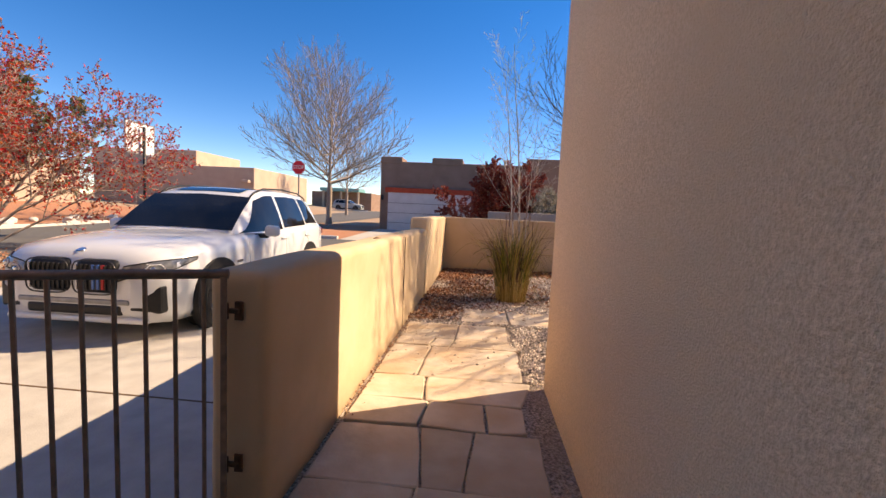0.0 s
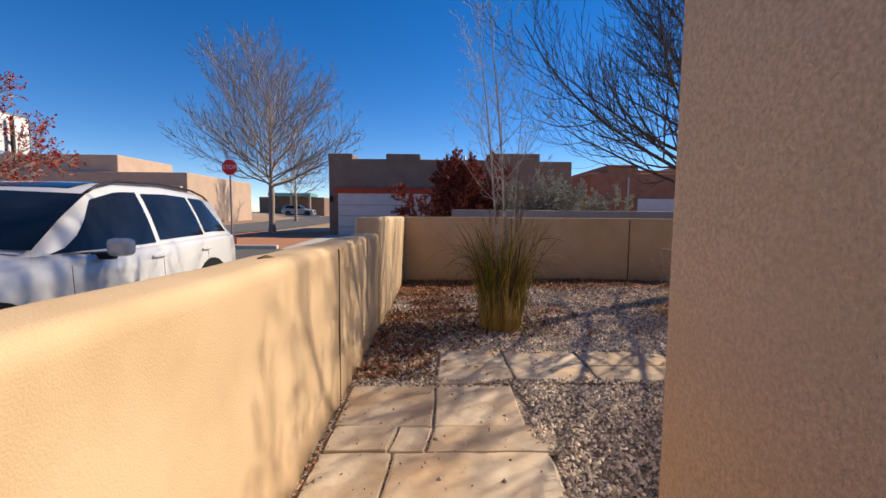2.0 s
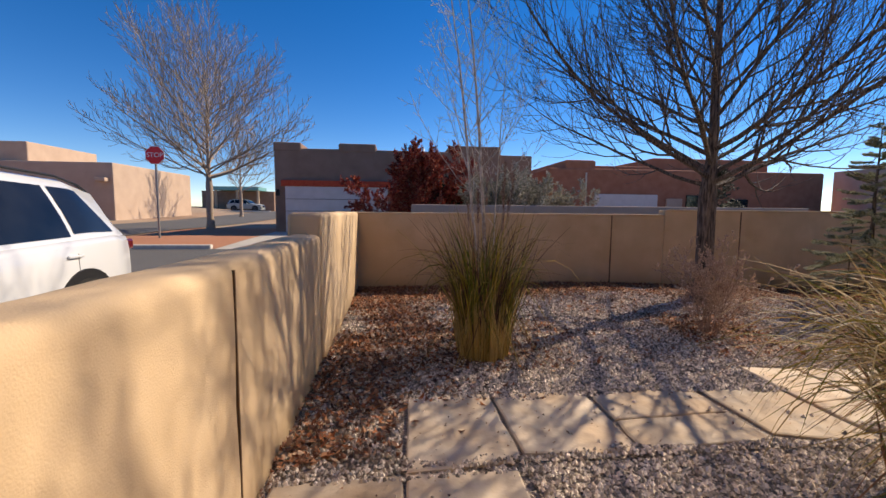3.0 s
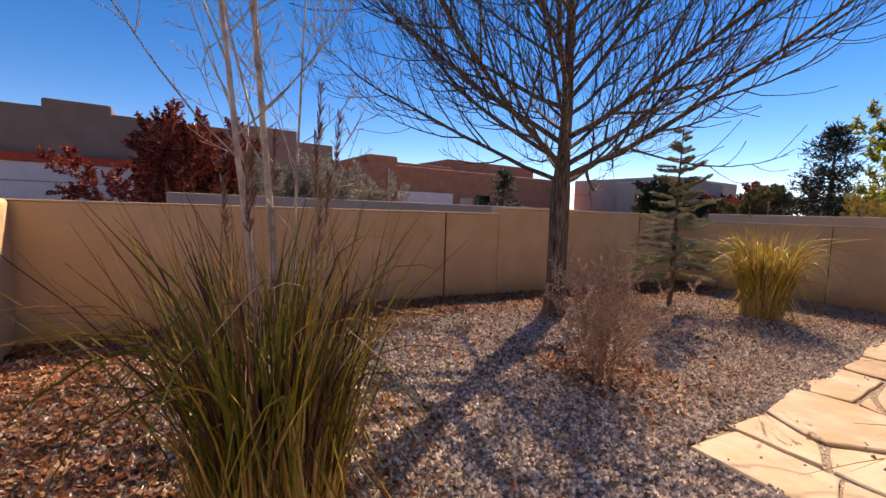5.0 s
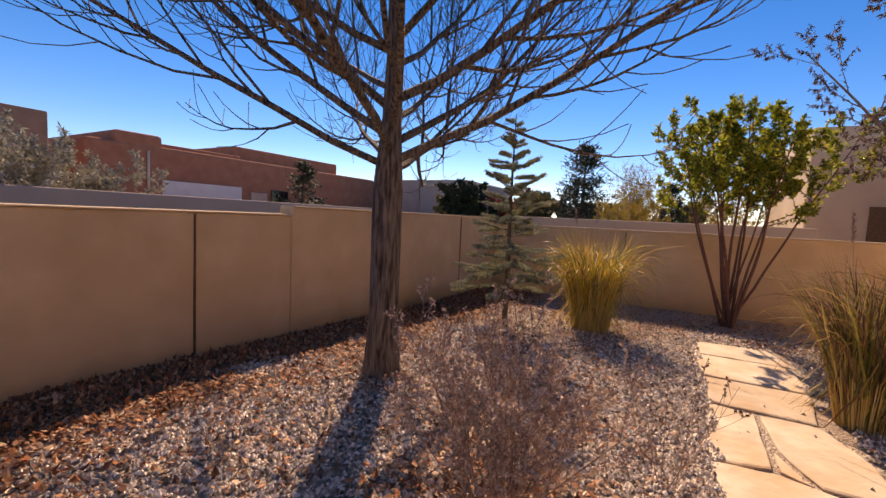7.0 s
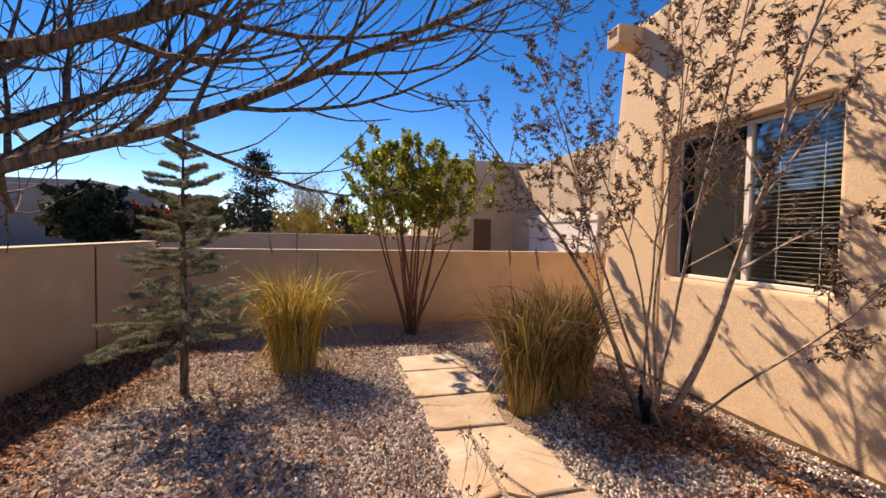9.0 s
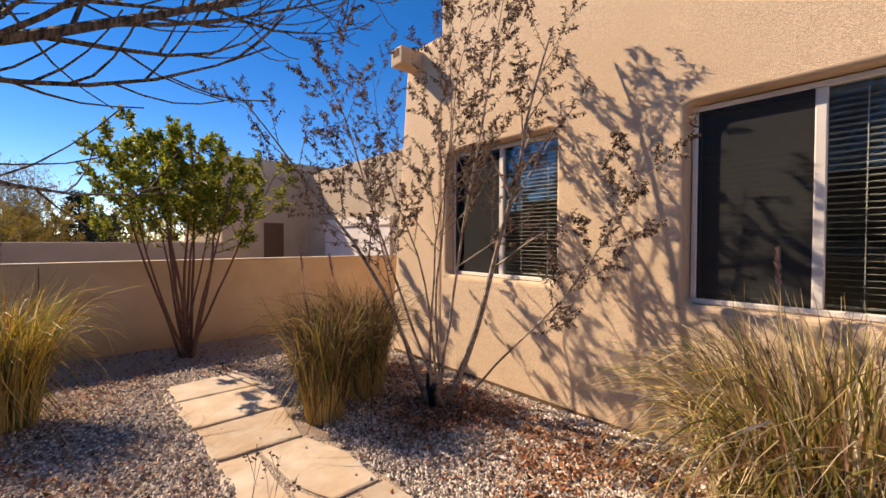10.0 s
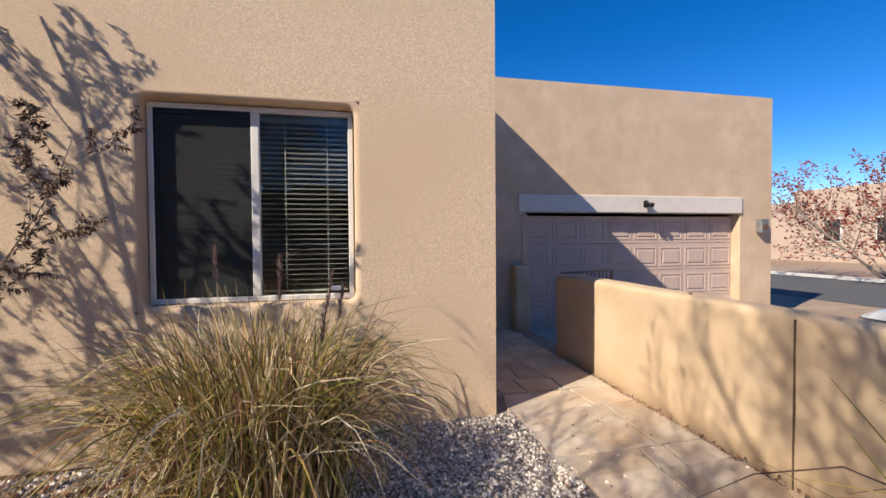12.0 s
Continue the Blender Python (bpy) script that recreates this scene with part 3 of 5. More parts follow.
def slide_window(name, x0, x1, z0, z1, y, label, tilt=0.7):
    """A white two-light slider with an insect screen on one half and blinds inside."""
    w = thing(name, label, "window", ((x0 + x1) / 2, y, z0), "", "structure")
    loc = Vector(w.location)

    def P(nm, bm, m, par=w, lb=""):
        bmesh.ops.translate(bm, verts=bm.verts, vec=-loc)
        return part(nm, bm, m, par, lb)

    fr = bmesh.new()
    t = 0.045
    box(fr, (x0, y - 0.05, z1 - t), (x1, y + 0.03, z1), 0.006, 1)
    box(fr, (x0, y - 0.05, z0), (x1, y + 0.03, z0 + t), 0.006, 1)
    box(fr, (x0, y - 0.05, z0 + t), (x0 + t, y + 0.03, z1 - t), 0.006, 1)
    box(fr, (x1 - t, y - 0.05, z0 + t), (x1, y + 0.03, z1 - t), 0.006, 1)
    P("window_frame", fr, WHITEFRAME)
    xm = (x0 + x1) / 2
    P("meeting_rail", bx((xm - 0.035, y - 0.04, z0 + t), (xm + 0.035, y + 0.022, z1 - t), 0.008, 1), WHITEFRAME)
    a = P("pane", bx((x0 + t, y - 0.012, z0 + t), (xm - 0.03, y - 0.006, z1 - t)), GLASS)
    b = P("pane", bx((xm + 0.03, y + 0.002, z0 + t), (x1 - t, y + 0.008, z1 - t)), GLASS)
    for p in (a, b):
        p.visible_shadow = False
    rim = bmesh.new()
    box(rim, (xm + 0.035, y + 0.01, z1 - t - 0.04), (x1 - t, y + 0.024, z1 - t), 0.003, 1)
    box(rim, (x1 - t - 0.03, y + 0.01, z0 + t), (x1 - t, y + 0.024, z1 - t - 0.04), 0.003, 1)
    P("screen_frame", rim, BLACKPL, w, "dark insect screen frame")
    P("insect_screen", bx((xm + 0.035, y + 0.013, z0 + t), (x1 - t - 0.03, y + 0.015, z1 - t - 0.04)), SCREEN, w, "pale grey insect screen mesh")
    # blinds
    n = 33
    me = None
    for i in range(n):
        z = z1 - 0.09 - i * (z1 - z0 - 0.17) / n
        if me is None:
            bm = bx((x0 + 0.06 - loc.x, y - 0.130 - loc.y, -0.0015), (x1 - 0.06 - loc.x, y - 0.082 - loc.y, 0.0015))
            for v in bm.verts:
                v.co.z += (v.co.y + loc.y - y + 0.105) * tilt
            s = part("slat", bm, BLIND, w)
            me = s.data
        else:
            s = new("slat", me)
            s.parent = w
        s.location = (0, 0, z - z0)
    P("head_rail", bx((x0 + 0.05, y - 0.14, z1 - 0.085), (x1 - 0.05, y - 0.075, z1 - 0.045), 0.004, 1), BLIND)
    P("bottom_rail", bx((x0 + 0.06, y - 0.125, z0 + 0.06), (x1 - 0.06, y - 0.085, z0 + 0.078), 0.004, 1), BLIND)
    for fx in (0.14, 0.36, 0.64, 0.86):
        xx = x0 + (x1 - x0) * fx
        P("cord", bx((xx - 0.003, y - 0.082, z0 + 0.07), (xx + 0.003, y - 0.078, z1 - 0.06)), WHITEFRAME)
    return w


reveal("trim_window_1", W1, FY)
reveal("trim_window_2", W2, FY)
slide_window("window_1", W1[0] + 0.01, W1[1] - 0.01, W1[2] + 0.005, W1[3] - 0.01, FY - 0.15, "white sliding window with blinds, deep in stucco", 0.12)
slide_window("window_2", W2[0] + 0.01, W2[1] - 0.01, W2[2] + 0.005, W2[3] - 0.01, FY - 0.15, "wide white sliding window with blinds, deep in stucco", 0.12)
lb = bx((W2[0] + 0.1, FY - 0.121, W2[2] + 0.085), (W2[0] + 0.24, FY - 0.116, W2[2] + 0.125))
tagged(part("window_sticker", lb, SIGNWHITE), "small white sticker on the window glass", "sticker")
canale = thing("roof_spout", "tan stucco-clad roof drain spout on the parapet", "spout", (7.85, FY, 4.28))
part("spout_body", bx((-0.14, -0.05, 0), (0.14, 0.38, 0.26), 0.02, 2), STUCCO, canale)
# the spout is solid; this dark plug draws the shade in its mouth
part("mouth_shade", bx((-0.08, 0.06, 0.12), (0.08, 0.384, 0.22)), JOINT, canale)

# ---- garage ----
GY = 0.2
GD = (-5.78, -0.85, -0.13, 2.14)
tagged(part("wall_garage", wall_with_holes(GY, GY - 0.35, -6.6, HX0 + 0.02, -0.4, 4.72, [(GD[0], GD[1], -0.39, 2.5)], 0), STUCCO), "smooth tan stucco garage front", "wall", "", "structure")
tagged(part("wall_garage_west", bx((-6.6, -7, -0.4), (-6.35, GY - 0.34, 4.715), 0.03, 2), STUCCO), "tan stucco garage side wall", "wall", "", "structure")
tagged(part("wall_garage_back", bx((-6.6, -7.2, -0.4), (1.0, -7.0, 4.6), 0.03, 2), STUCCO), "tan stucco garage back wall", "wall", "", "structure")
tagged(part("roof_garage", bx((-6.4, -7.0, 4.2), (1.1, GY - 0.3, 4.35)), STUCCO), "flat garage roof", "roof", "", "structure")
gd = thing("garage_door", "beige sectional garage door with raised panels, closed", "garage door", ((GD[0] + GD[1]) / 2, GY - 0.22, GD[2]))
gw, gh = GD[1] - GD[0], GD[3] - GD[2]
psh = None
for r in range(4):
    z0 = r * gh / 4
    part("section", bx((-gw / 2, -0.03, z0 + 0.004), (gw / 2, 0.0, z0 + gh / 4 - 0.004), 0.004, 1), DOORPAINT, gd)
    for c in range(8):
        cx = -gw / 2 + (c + 0.5) * gw / 8
        if psh is None:
            bm = bmesh.new()
            a, h = gw / 16 - 0.07, gh / 8 - 0.11
            for (x0, x1, z_0, z_1) in ((-a, a, h, h + 0.03), (-a, a, -h - 0.03, -h), (-a - 0.03, -a, -h - 0.03, h + 0.03), (a, a + 0.03, -h - 0.03, h + 0.03)):
                box(bm, (x0, -0.002, z_0), (x1, 0.010, z_1), 0.003, 1)
            box(bm, (-a + 0.04, -0.002, -h + 0.04), (a - 0.04, 0.014, h - 0.04), 0.008, 1)
            o = part("panel", bm, DOORPAINT, gd)
            psh = o.data
        else:
            o = new("panel", psh)
            o.parent = gd
        o.location = (cx, 0.0, z0 + gh / 8)
tagged(part("garage_header", bx((GD[0] - 0.02, GY - 0.24, 2.20), (GD[1] + 0.17, GY + 0.035, 2.54), 0.012, 2), TRIMPAINT), "cream painted beam over the garage door", "trim", "", "structure")
tagged(part("garage_jamb", bx((GD[1] - 0.02, GY - 0.3, -0.15), (GD[1] + 0.1, GY + 0.02, 2.155), 0.01, 1), STUCCO), "stucco jamb beside the garage door", "trim", "", "structure")
ml = thing("security_light", "dark twin-head motion light under the beam", "light", (-3.42, GY + 0.05, 2.40))
part("base", cyl((0, -0.02, 0), (0, 0.02, 0), 0.05), BLACKPL, ml)
part("lamp_head", cyl((0.0, 0.03, -0.02), (0.09, 0.12, -0.07), 0.035, 12, 0.05), BLACKPL, ml)
part("lamp_head", cyl((0.0, 0.03, -0.02), (-0.09, 0.12, -0.06), 0.035, 12, 0.05), BLACKPL, ml)
sc = thing("wall_lamp", "grey box-shaped wall lamp on the garage corner", "lamp", (-6.28, GY + 0.005, 1.78))
part("lamp_box", bx((-0.1, 0.0, 0), (0.1, 0.14, 0.30), 0.012, 2), METALGREY, sc)
part("lamp_slot", bx((-0.06, 0.13, 0.05), (0.06, 0.144, 0.18), 0.004, 1), JOINT, sc)

# ---- iron gate, open against the drive ----
gate = thing("iron_gate", "brown painted iron gate standing open", "gate", (-0.64, 2.02, 0.0))
gate.rotation_euler = (0, 0, radians(24))


part("gate_stile", bx((-0.012, -0.012, 0.05), (0.012, 0.012, 1.155), 0.003, 1), IRON, gate)
part("gate_stile", bx((-1.29, -0.018, 0.05), (-1.25, 0.018, 1.15), 0.003, 1), IRON, gate)
tr = bmesh.new()
tube(tr, [(0.02, 0, 1.165), (-1.30, 0, 1.16)], [0.020, 0.020], 4, True)
part("top_rail", tr, IRON, gate)
tr = bmesh.new()
tube(tr, [(0.0, 0, 0.13), (-1.27, 0, 0.12)], [0.022, 0.022], 4, True)
part("bottom_rail", tr, IRON, gate)
bar = None
for i in range(11):
    x = -0.075 - i * 0.105
    if bar is None:
        o = part("bar", bx((-0.0075, -0.0075, 0.11), (0.0075, 0.0075, 1.15), 0.002, 1), IRON, gate)
        bar = o.data
    else:
        o = new("bar", bar)
        o.parent = gate
    o.location = (x, 0, 0)
for z in (0.30, 1.0):
    h = thing("gate_hinge", "rusty iron hinge bolted to the stucco wall end", "hinge", (-0.60, 2.07, z), "gate hinges")
    part("plate", bx((-0.018, -0.010, -0.045), (0.022, 0.0, 0.04), 0.003, 1), RUST, h)
    part("pin", cyl((-0.04, -0.03, -0.035), (-0.04, -0.03, 0.035), 0.010, 8), RUST, h)
    part("strap", bx((-0.055, -0.032, -0.010), (0.012, -0.012, 0.010), 0.003, 1), RUST, h)

from mathutils.bvhtree import BVHTree


# ---- parked car ----
def ball_at(p, r):
    bm = bmesh.new()
    bmesh.ops.create_uvsphere(bm, u_segments=10, v_segments=6, radius=r, matrix=Matrix.Translation(p))
    return bm


def intake(sg):
    """A corner intake, tall outside and pinched toward the grille."""
    bm = bx((-.5, .0, -.5), (.5, .2, .5), 0.0)
    for v in bm.verts:
        f = v.co.x + .5
        v.co.z = .33 + (v.co.z + .5) * (.10 + .20 * f) + .02 * (1 - f)
        v.co.x = sg * (.56 + .30 * f)
        v.co.y += .07 * f
    bmesh.ops.recalc_face_normals(bm, faces=bm.faces[:])
    bmesh.ops.bevel(bm, geom=bm.edges[:], offset=.03, segments=2, affect="EDGES", profile=0.5)
    return bm


def car(name, label, at, turn, paint, simple=False):
    c = thing(name, label, "car", at)
    c.rotation_euler = (0, 0, turn)
    st = [(0.00, .60, .36, .70, .78), (0.06, .80, .24, .82, .92), (0.25, .92, .21, .91, 1.00), (0.7, .975, .20, .98, 1.06), (1.2, .985, .20, 1.03, 1.10), (1.62, .99, .20, 1.06, 1.13),
          (2.5, .99, .22, 1.08, 1.10), (3.6, .995, .22, 1.12, 1.13), (4.4, .97, .25, 1.14, 1.15), (4.75, .91, .32, 1.11, 1.13), (4.93, .78, .42, .96, 1.02)]
    bm = bmesh.new()
    rings = []
    for u, w, zb, zs, zt in st:
        half = [(0.0, zb), (w * .9, zb), (w * .985, zb + .10), (w, zb + .32), (w * .995, (zb + zs) / 2 + .12), (w * .985, zs - .06), (w * .95, zs), (w * .84, zt - .03), (w * .55, zt), (0.0, zt + .015)]
        pts = half + [(-x, z) for x, z in half[-2:0:-1]]
        rings.append([bm.verts.new((x, u, z)) for x, z in pts])
    for a, b in zip(rings, rings[1:]):
        for k in range(len(a)):
            f = bm.faces.new((a[k], a[(k + 1) % len(a)], b[(k + 1) % len(a)], b[k]))
            f.smooth = True
    bm.faces.new(rings[0])
    bm.faces.new(rings[-1][::-1])
    bmesh.ops.recalc_face_normals(bm, faces=bm.faces[:])
    skin = BVHTree.FromBMesh(bm)
    part("body", bm, paint, c)

    def cast(p, d, lift=0.006):
        hit, nrm, _, _ = skin.ray_cast(Vector(p), Vector(d))
        return (hit + nrm * lift) if hit else Vector(p) + Vector(d) * 1.2

    gh = [(1.42, .84, .80, 1.09, 1.115), (1.8, .90, .75, 1.09, 1.40), (2.15, .925, .715, 1.08, 1.63), (2.5, .935, .70, 1.08, 1.725), (3.3, .935, .695, 1.1, 1.75), (4.1, .915, .68, 1.12, 1.715), (4.55, .88, .645, 1.12, 1.62), (4.74, .85, .63, 1.12, 1.36), (4.86, .82, .6, 1.12, 1.15)]

    def at_u(u):
        for p, q in zip(gh, gh[1:]):
            if p[0] <= u <= q[0]:
                t = (u - p[0]) / (q[0] - p[0])
                return [p[i] + (q[i] - p[i]) * t for i in range(5)]
        return list(gh[-1])

    def side(u, s, out=0.0):
        _, wb, wt, zb, zt = at_u(u)
        b = math.sin(s * math.pi) * 0.02
        return Vector((wb + (wt - wb) * s + b + out, u, zb + (zt - .035 - zb) * s))

    bm = bmesh.new()
    rings = []
    for u, *_ in gh:
        _, wb, wt, zb, zt = at_u(u)
        half = [(s := side(u, k / 4)) and (s.x, s.z) for k in range(5)] + [(wt * .92, zt - .008), (wt * .5, zt + .008), (0, zt + .014)]
        pts = half + [(-x, z) for x, z in half[-2::-1]]
        rings.append([bm.verts.new((x, u, z)) for x, z in pts])
    for a, b in zip(rings, rings[1:]):
        for k in range(len(a) - 1):
            bm.faces.new((a[k], a[k + 1], b[k + 1], b[k])).smooth = True
    bmesh.ops.recalc_face_normals(bm, faces=bm.faces[:])
    part("cabin", bm, paint, c)

    def glass(nm, u0, u1, s0, s1, sg, lean0=0.0, lean1=0.0):
        bm = bmesh.new()
        n, m = 6, 4
        g = [[None] * (m + 1) for _ in range(n + 1)]
        for i in range(n + 1):
            for j in range(m + 1):
                s = s0 + (s1 - s0) * j / m
                u = (u0 + lean0 * j / m) + ((u1 + lean1 * j / m) - (u0 + lean0 * j / m)) * i / n
                p = side(u, s, 0.006)
                g[i][j] = bm.verts.new((p.x * sg, p.y, p.z))
        for i in range(n):
            for j in range(m):
                bm.faces.new((g[i][j], g[i + 1][j], g[i + 1][j + 1], g[i][j + 1])).smooth = True
        return part(nm, bm, DARKWIN, c, "dark tinted glass")

    for sg in (1, -1):
        glass("side_window", 1.54, 2.78, 0.05, 0.92, sg, 0.60, 0.0)
        glass("side_window", 2.86, 3.80, 0.08, 0.90, sg, 0.0, -0.06)
        glass("side_window", 3.86, 4.52, 0.12, 0.90, sg, -0.05, -0.32)
    bm = bmesh.new()
    rows = []
    for i in range(7):
        u = 1.46 + (2.12 - 1.46) * i / 6
        _, wb, wt, zb, zt = at_u(u)
        rows.append([bm.verts.new((wt * 1.03 * (k - 4) / 4, u - 0.012, zt + 0.018 - 0.026 * abs(k - 4) / 4)) for k in range(9)])
    for a, b in zip(rows, rows[1:]):
        for k in range(8):
            bm.faces.new((a[k], a[k + 1], b[k + 1], b[k])).smooth = True
    part("windscreen", bm, DARKWIN, c, "dark reflective windscreen")
    bm = bmesh.new()
    rows = []
    for i in range(9):
        u = 2.24 + 1.3 * i / 8
        _, wb, wt, zb, zt = at_u(u)
        rows.append([bm.verts.new((.5 * (k - 3) / 3, u, zt + 0.022 - 0.010 * (abs(k - 3) / 3))) for k in range(7)])
    for a, b in zip(rows, rows[1:]):
        for k in range(6):
            bm.faces.new((a[k], a[k + 1], b[k + 1], b[k])).smooth = True
    part("sunroof", bm, DARKWIN, c, "dark glass sunroof")
    part("rear_window", bx((-.55, 4.66, 1.2), (.55, 4.80, 1.5), 0.02, 1), DARKWIN, c)
    for sg in (1, -1):
        rl = bmesh.new()
        tube(rl, [(sg * at_u(u)[2] * .97, u, at_u(u)[4] + dz) for u, dz in ((2.12, -.02), (2.3, .012), (2.6, .022), (3.3, .024), (4.0, .022), (4.35, .012), (4.5, -.02))], [.014] * 7, 6, True)
        part("roof_rail", rl, BLACKPL, c)
        mi = part("mirror", bx((sg * 1.16 - .11, 1.86, 1.05), (sg * 1.16 + .09, 2.0, 1.21), 0.05, 3), paint, c)
        part("mirror_arm", bx((sg * 0.98 - .09, 1.92, 1.02), (sg * 0.98 + .1, 1.99, 1.08), 0.01, 1), BLACKPL, mi)
        for nm, u in (("door_handle", 2.62), ("door_handle", 3.62)):
            part(nm, bx((sg * .985 - .02, u, .96), (sg * .985 + .02, u + .2, .99), 0.008, 1), paint, c)
        for u in (1.62, 2.82, 3.78):
            dg = bmesh.new()
            tube(dg, [cast((sg * 2, u, z), (-sg, 0, 0), -.001) for z in (.36, .5, .65, .8, .92, 1.0)], [.004] * 6, 4)
            part("door_gap", dg, BLACKPL, c)
        part("sill_trim", bx((sg * .96 - .03, 1.3, .2), (sg * .96 + .04, 3.45, .33), 0.01, 1), BLACKPL, c)
        hl = bmesh.new()
        grid = []
        for i in range(11):
            f = i / 10
            x = .47 + .47 * f
            lo, up = .665 + .13 * f ** .8, .785 + .105 * f ** .6
            if i == 0:
                up = lo + .05
            if i == 10:
                lo = up - .03
            grid.append([hl.verts.new(cast((sg * x, -1, lo + (up - lo) * j / 4), (0, 1, 0), .01)) for j in range(5)])
        for p, q in zip(grid, grid[1:]):
            for j in range(4):
                hl.faces.new((p[j], q[j], q[j + 1], p[j + 1])).smooth = True
        edge = [v.co.copy() for v in [g[0] for g in grid] + grid[-1][1:] + [g[-1] for g in grid[-2::-1]] + grid[0][3::-1]]
        h = part("headlight", hl, LAMPGLASS, c, "dark clear headlamp with pale rings")
        bz = bmesh.new()
        tube(bz, edge, [.007] * len(edge), 4)
        part("bezel", bz, BLACKPL, h)
        for cx in (.62, .78):
            cz = .735 + (cx - .6) * .32
            rg = bmesh.new()
            tube(rg, [cast((sg * (cx + dx), -1, cz + dz), (0, 1, 0), .014) for dx, dz in ((-.06, 0), (-.03, -.036), (.03, -.032), (.065, .005), (.035, .04), (-.03, .036), (-.06, 0))], [.006] * 7, 4)
            part("light_ring", rg, SIGNWHITE, h)
            part("lens", ball_at(cast((sg * cx, -1, cz), (0, 1, 0), .0), .03), CHROME, h)
        part("air_intake", intake(sg), BLACKPL, c, "black corner air intake")
        part("kidney_grille", bx((sg * .245 - .235, -.03, .52), (sg * .245 + .235, .12, .88), 0.085, 4), BLACKPL, c, "black slatted grille half")
        rimg = bmesh.new()
        tube(rimg, [(sg * .245 + .225 * math.copysign(abs(math.cos(a)) ** .45, math.cos(a)), -.034, .70 + .172 * math.copysign(abs(math.sin(a)) ** .45, math.sin(a))) for a in [6.2832 * q / 28 for q in range(29)]], [.008] * 29, 5)
        part("grille_surround", rimg, DARKALLOY, c)
        for k in range(8):
            part("grille_slat", bx((sg * .245 - .175 + k * .05 - .007, -.046, .57), (sg * .245 - .175 + k * .05 + .007, -.02, .83), 0.004, 1), CHROME if not simple and k == 0 else DARKALLOY, c)
        part("tail_light", bx((sg * .80 - .15, 4.66, .95), (sg * .80 + .10, 4.86, 1.08), 0.03, 2), REDLENS, c)
        part("side_vent", bx((sg * .985 - .01, 1.28, .74), (sg * .985 + .012, 1.42, .77), 0.004, 1), CHROME, c)
    for k, m in enumerate((BADGE_BLUE, BADGE_BLUE, BADGE_RED)):
        part("grille_stripe", bx((.295 + (k - 1) * .05 - .014, -.052, .58), (.295 + (k - 1) * .05 + .014, -.03, .83), 0.004, 1), m, c)
    part("lower_grille", bx((-.50, -.012, .31), (.50, .12, .42), 0.03, 2), BLACKPL, c)
    part("bumper_blade", bx((-.58, -.018, .425), (.58, .10, .475), 0.012, 2), METALGREY, c, "grey bumper strip")
    part("bumper_lip", bx((-.74, .0, .225), (.74, .2, .295), 0.03, 3), paint, c)
    e0, e1 = cast((0, .10, 2), (0, 0, -1), 0.0), cast((0, .10, 2), (0, 0, -1), .012)
    em = part("emblem", cyl(e0, e0.lerp(e1, 1.25), .034, 16), BADGE_BLUE, c, "round blue and white emblem")
    part("emblem_ring", cyl(e0, e1, .043, 16), CHROME, em)
    whl = None
    for sg in (1, -1):
        for u in (.90, 3.86):
            # body has no cutouts: a black disc stands for the shaded wheel well
            part("arch_shade_disc", cyl((sg * .90, u, .40), (sg * .999, u, .40), .445, 28), BLACKPL, c)
            w = part("wheel", cyl((sg * .76, u, .375), (sg * 1.005, u, .375), .375, 28), TYRE, c)
            rim = part("rim", cyl((sg * .98, u, .375), (sg * 1.012, u, .375), .275, 24), DARKALLOY, w)
            for k in range(5):
                a = k * 1.2566
                sp = bmesh.new()
                for da in (-.16, .16):
                    tube(sp, [(sg * 1.018, u + .05 * math.cos(a), .375 + .05 * math.sin(a)), (sg * 1.016, u + .265 * math.cos(a + da), .375 + .265 * math.sin(a + da))], [.022, .016], 4, True)
                part("spoke", sp, CHROME if k % 2 else DARKALLOY, w)
            part("hub_cap", cyl((sg * 1.0, u, .375), (sg * 1.03, u, .375), .05, 12), BLACKPL, w)
    return c


car("parked_car", "white sport utility car with black grille on the drive", (-3.63, 4.16, street_z(-3.7, 6) - 0.04), radians(2.6), PAINT)
far_car = car("parked_car", "light grey sport utility car parked along the far street", (-19.2, 68.0, street_z(0, 68)), radians(88), mat("grey_car_paint", (0.35, 0.36, 0.33), (0.4, 0.41, 0.38), 3, 0.3, coat=0.5), True)


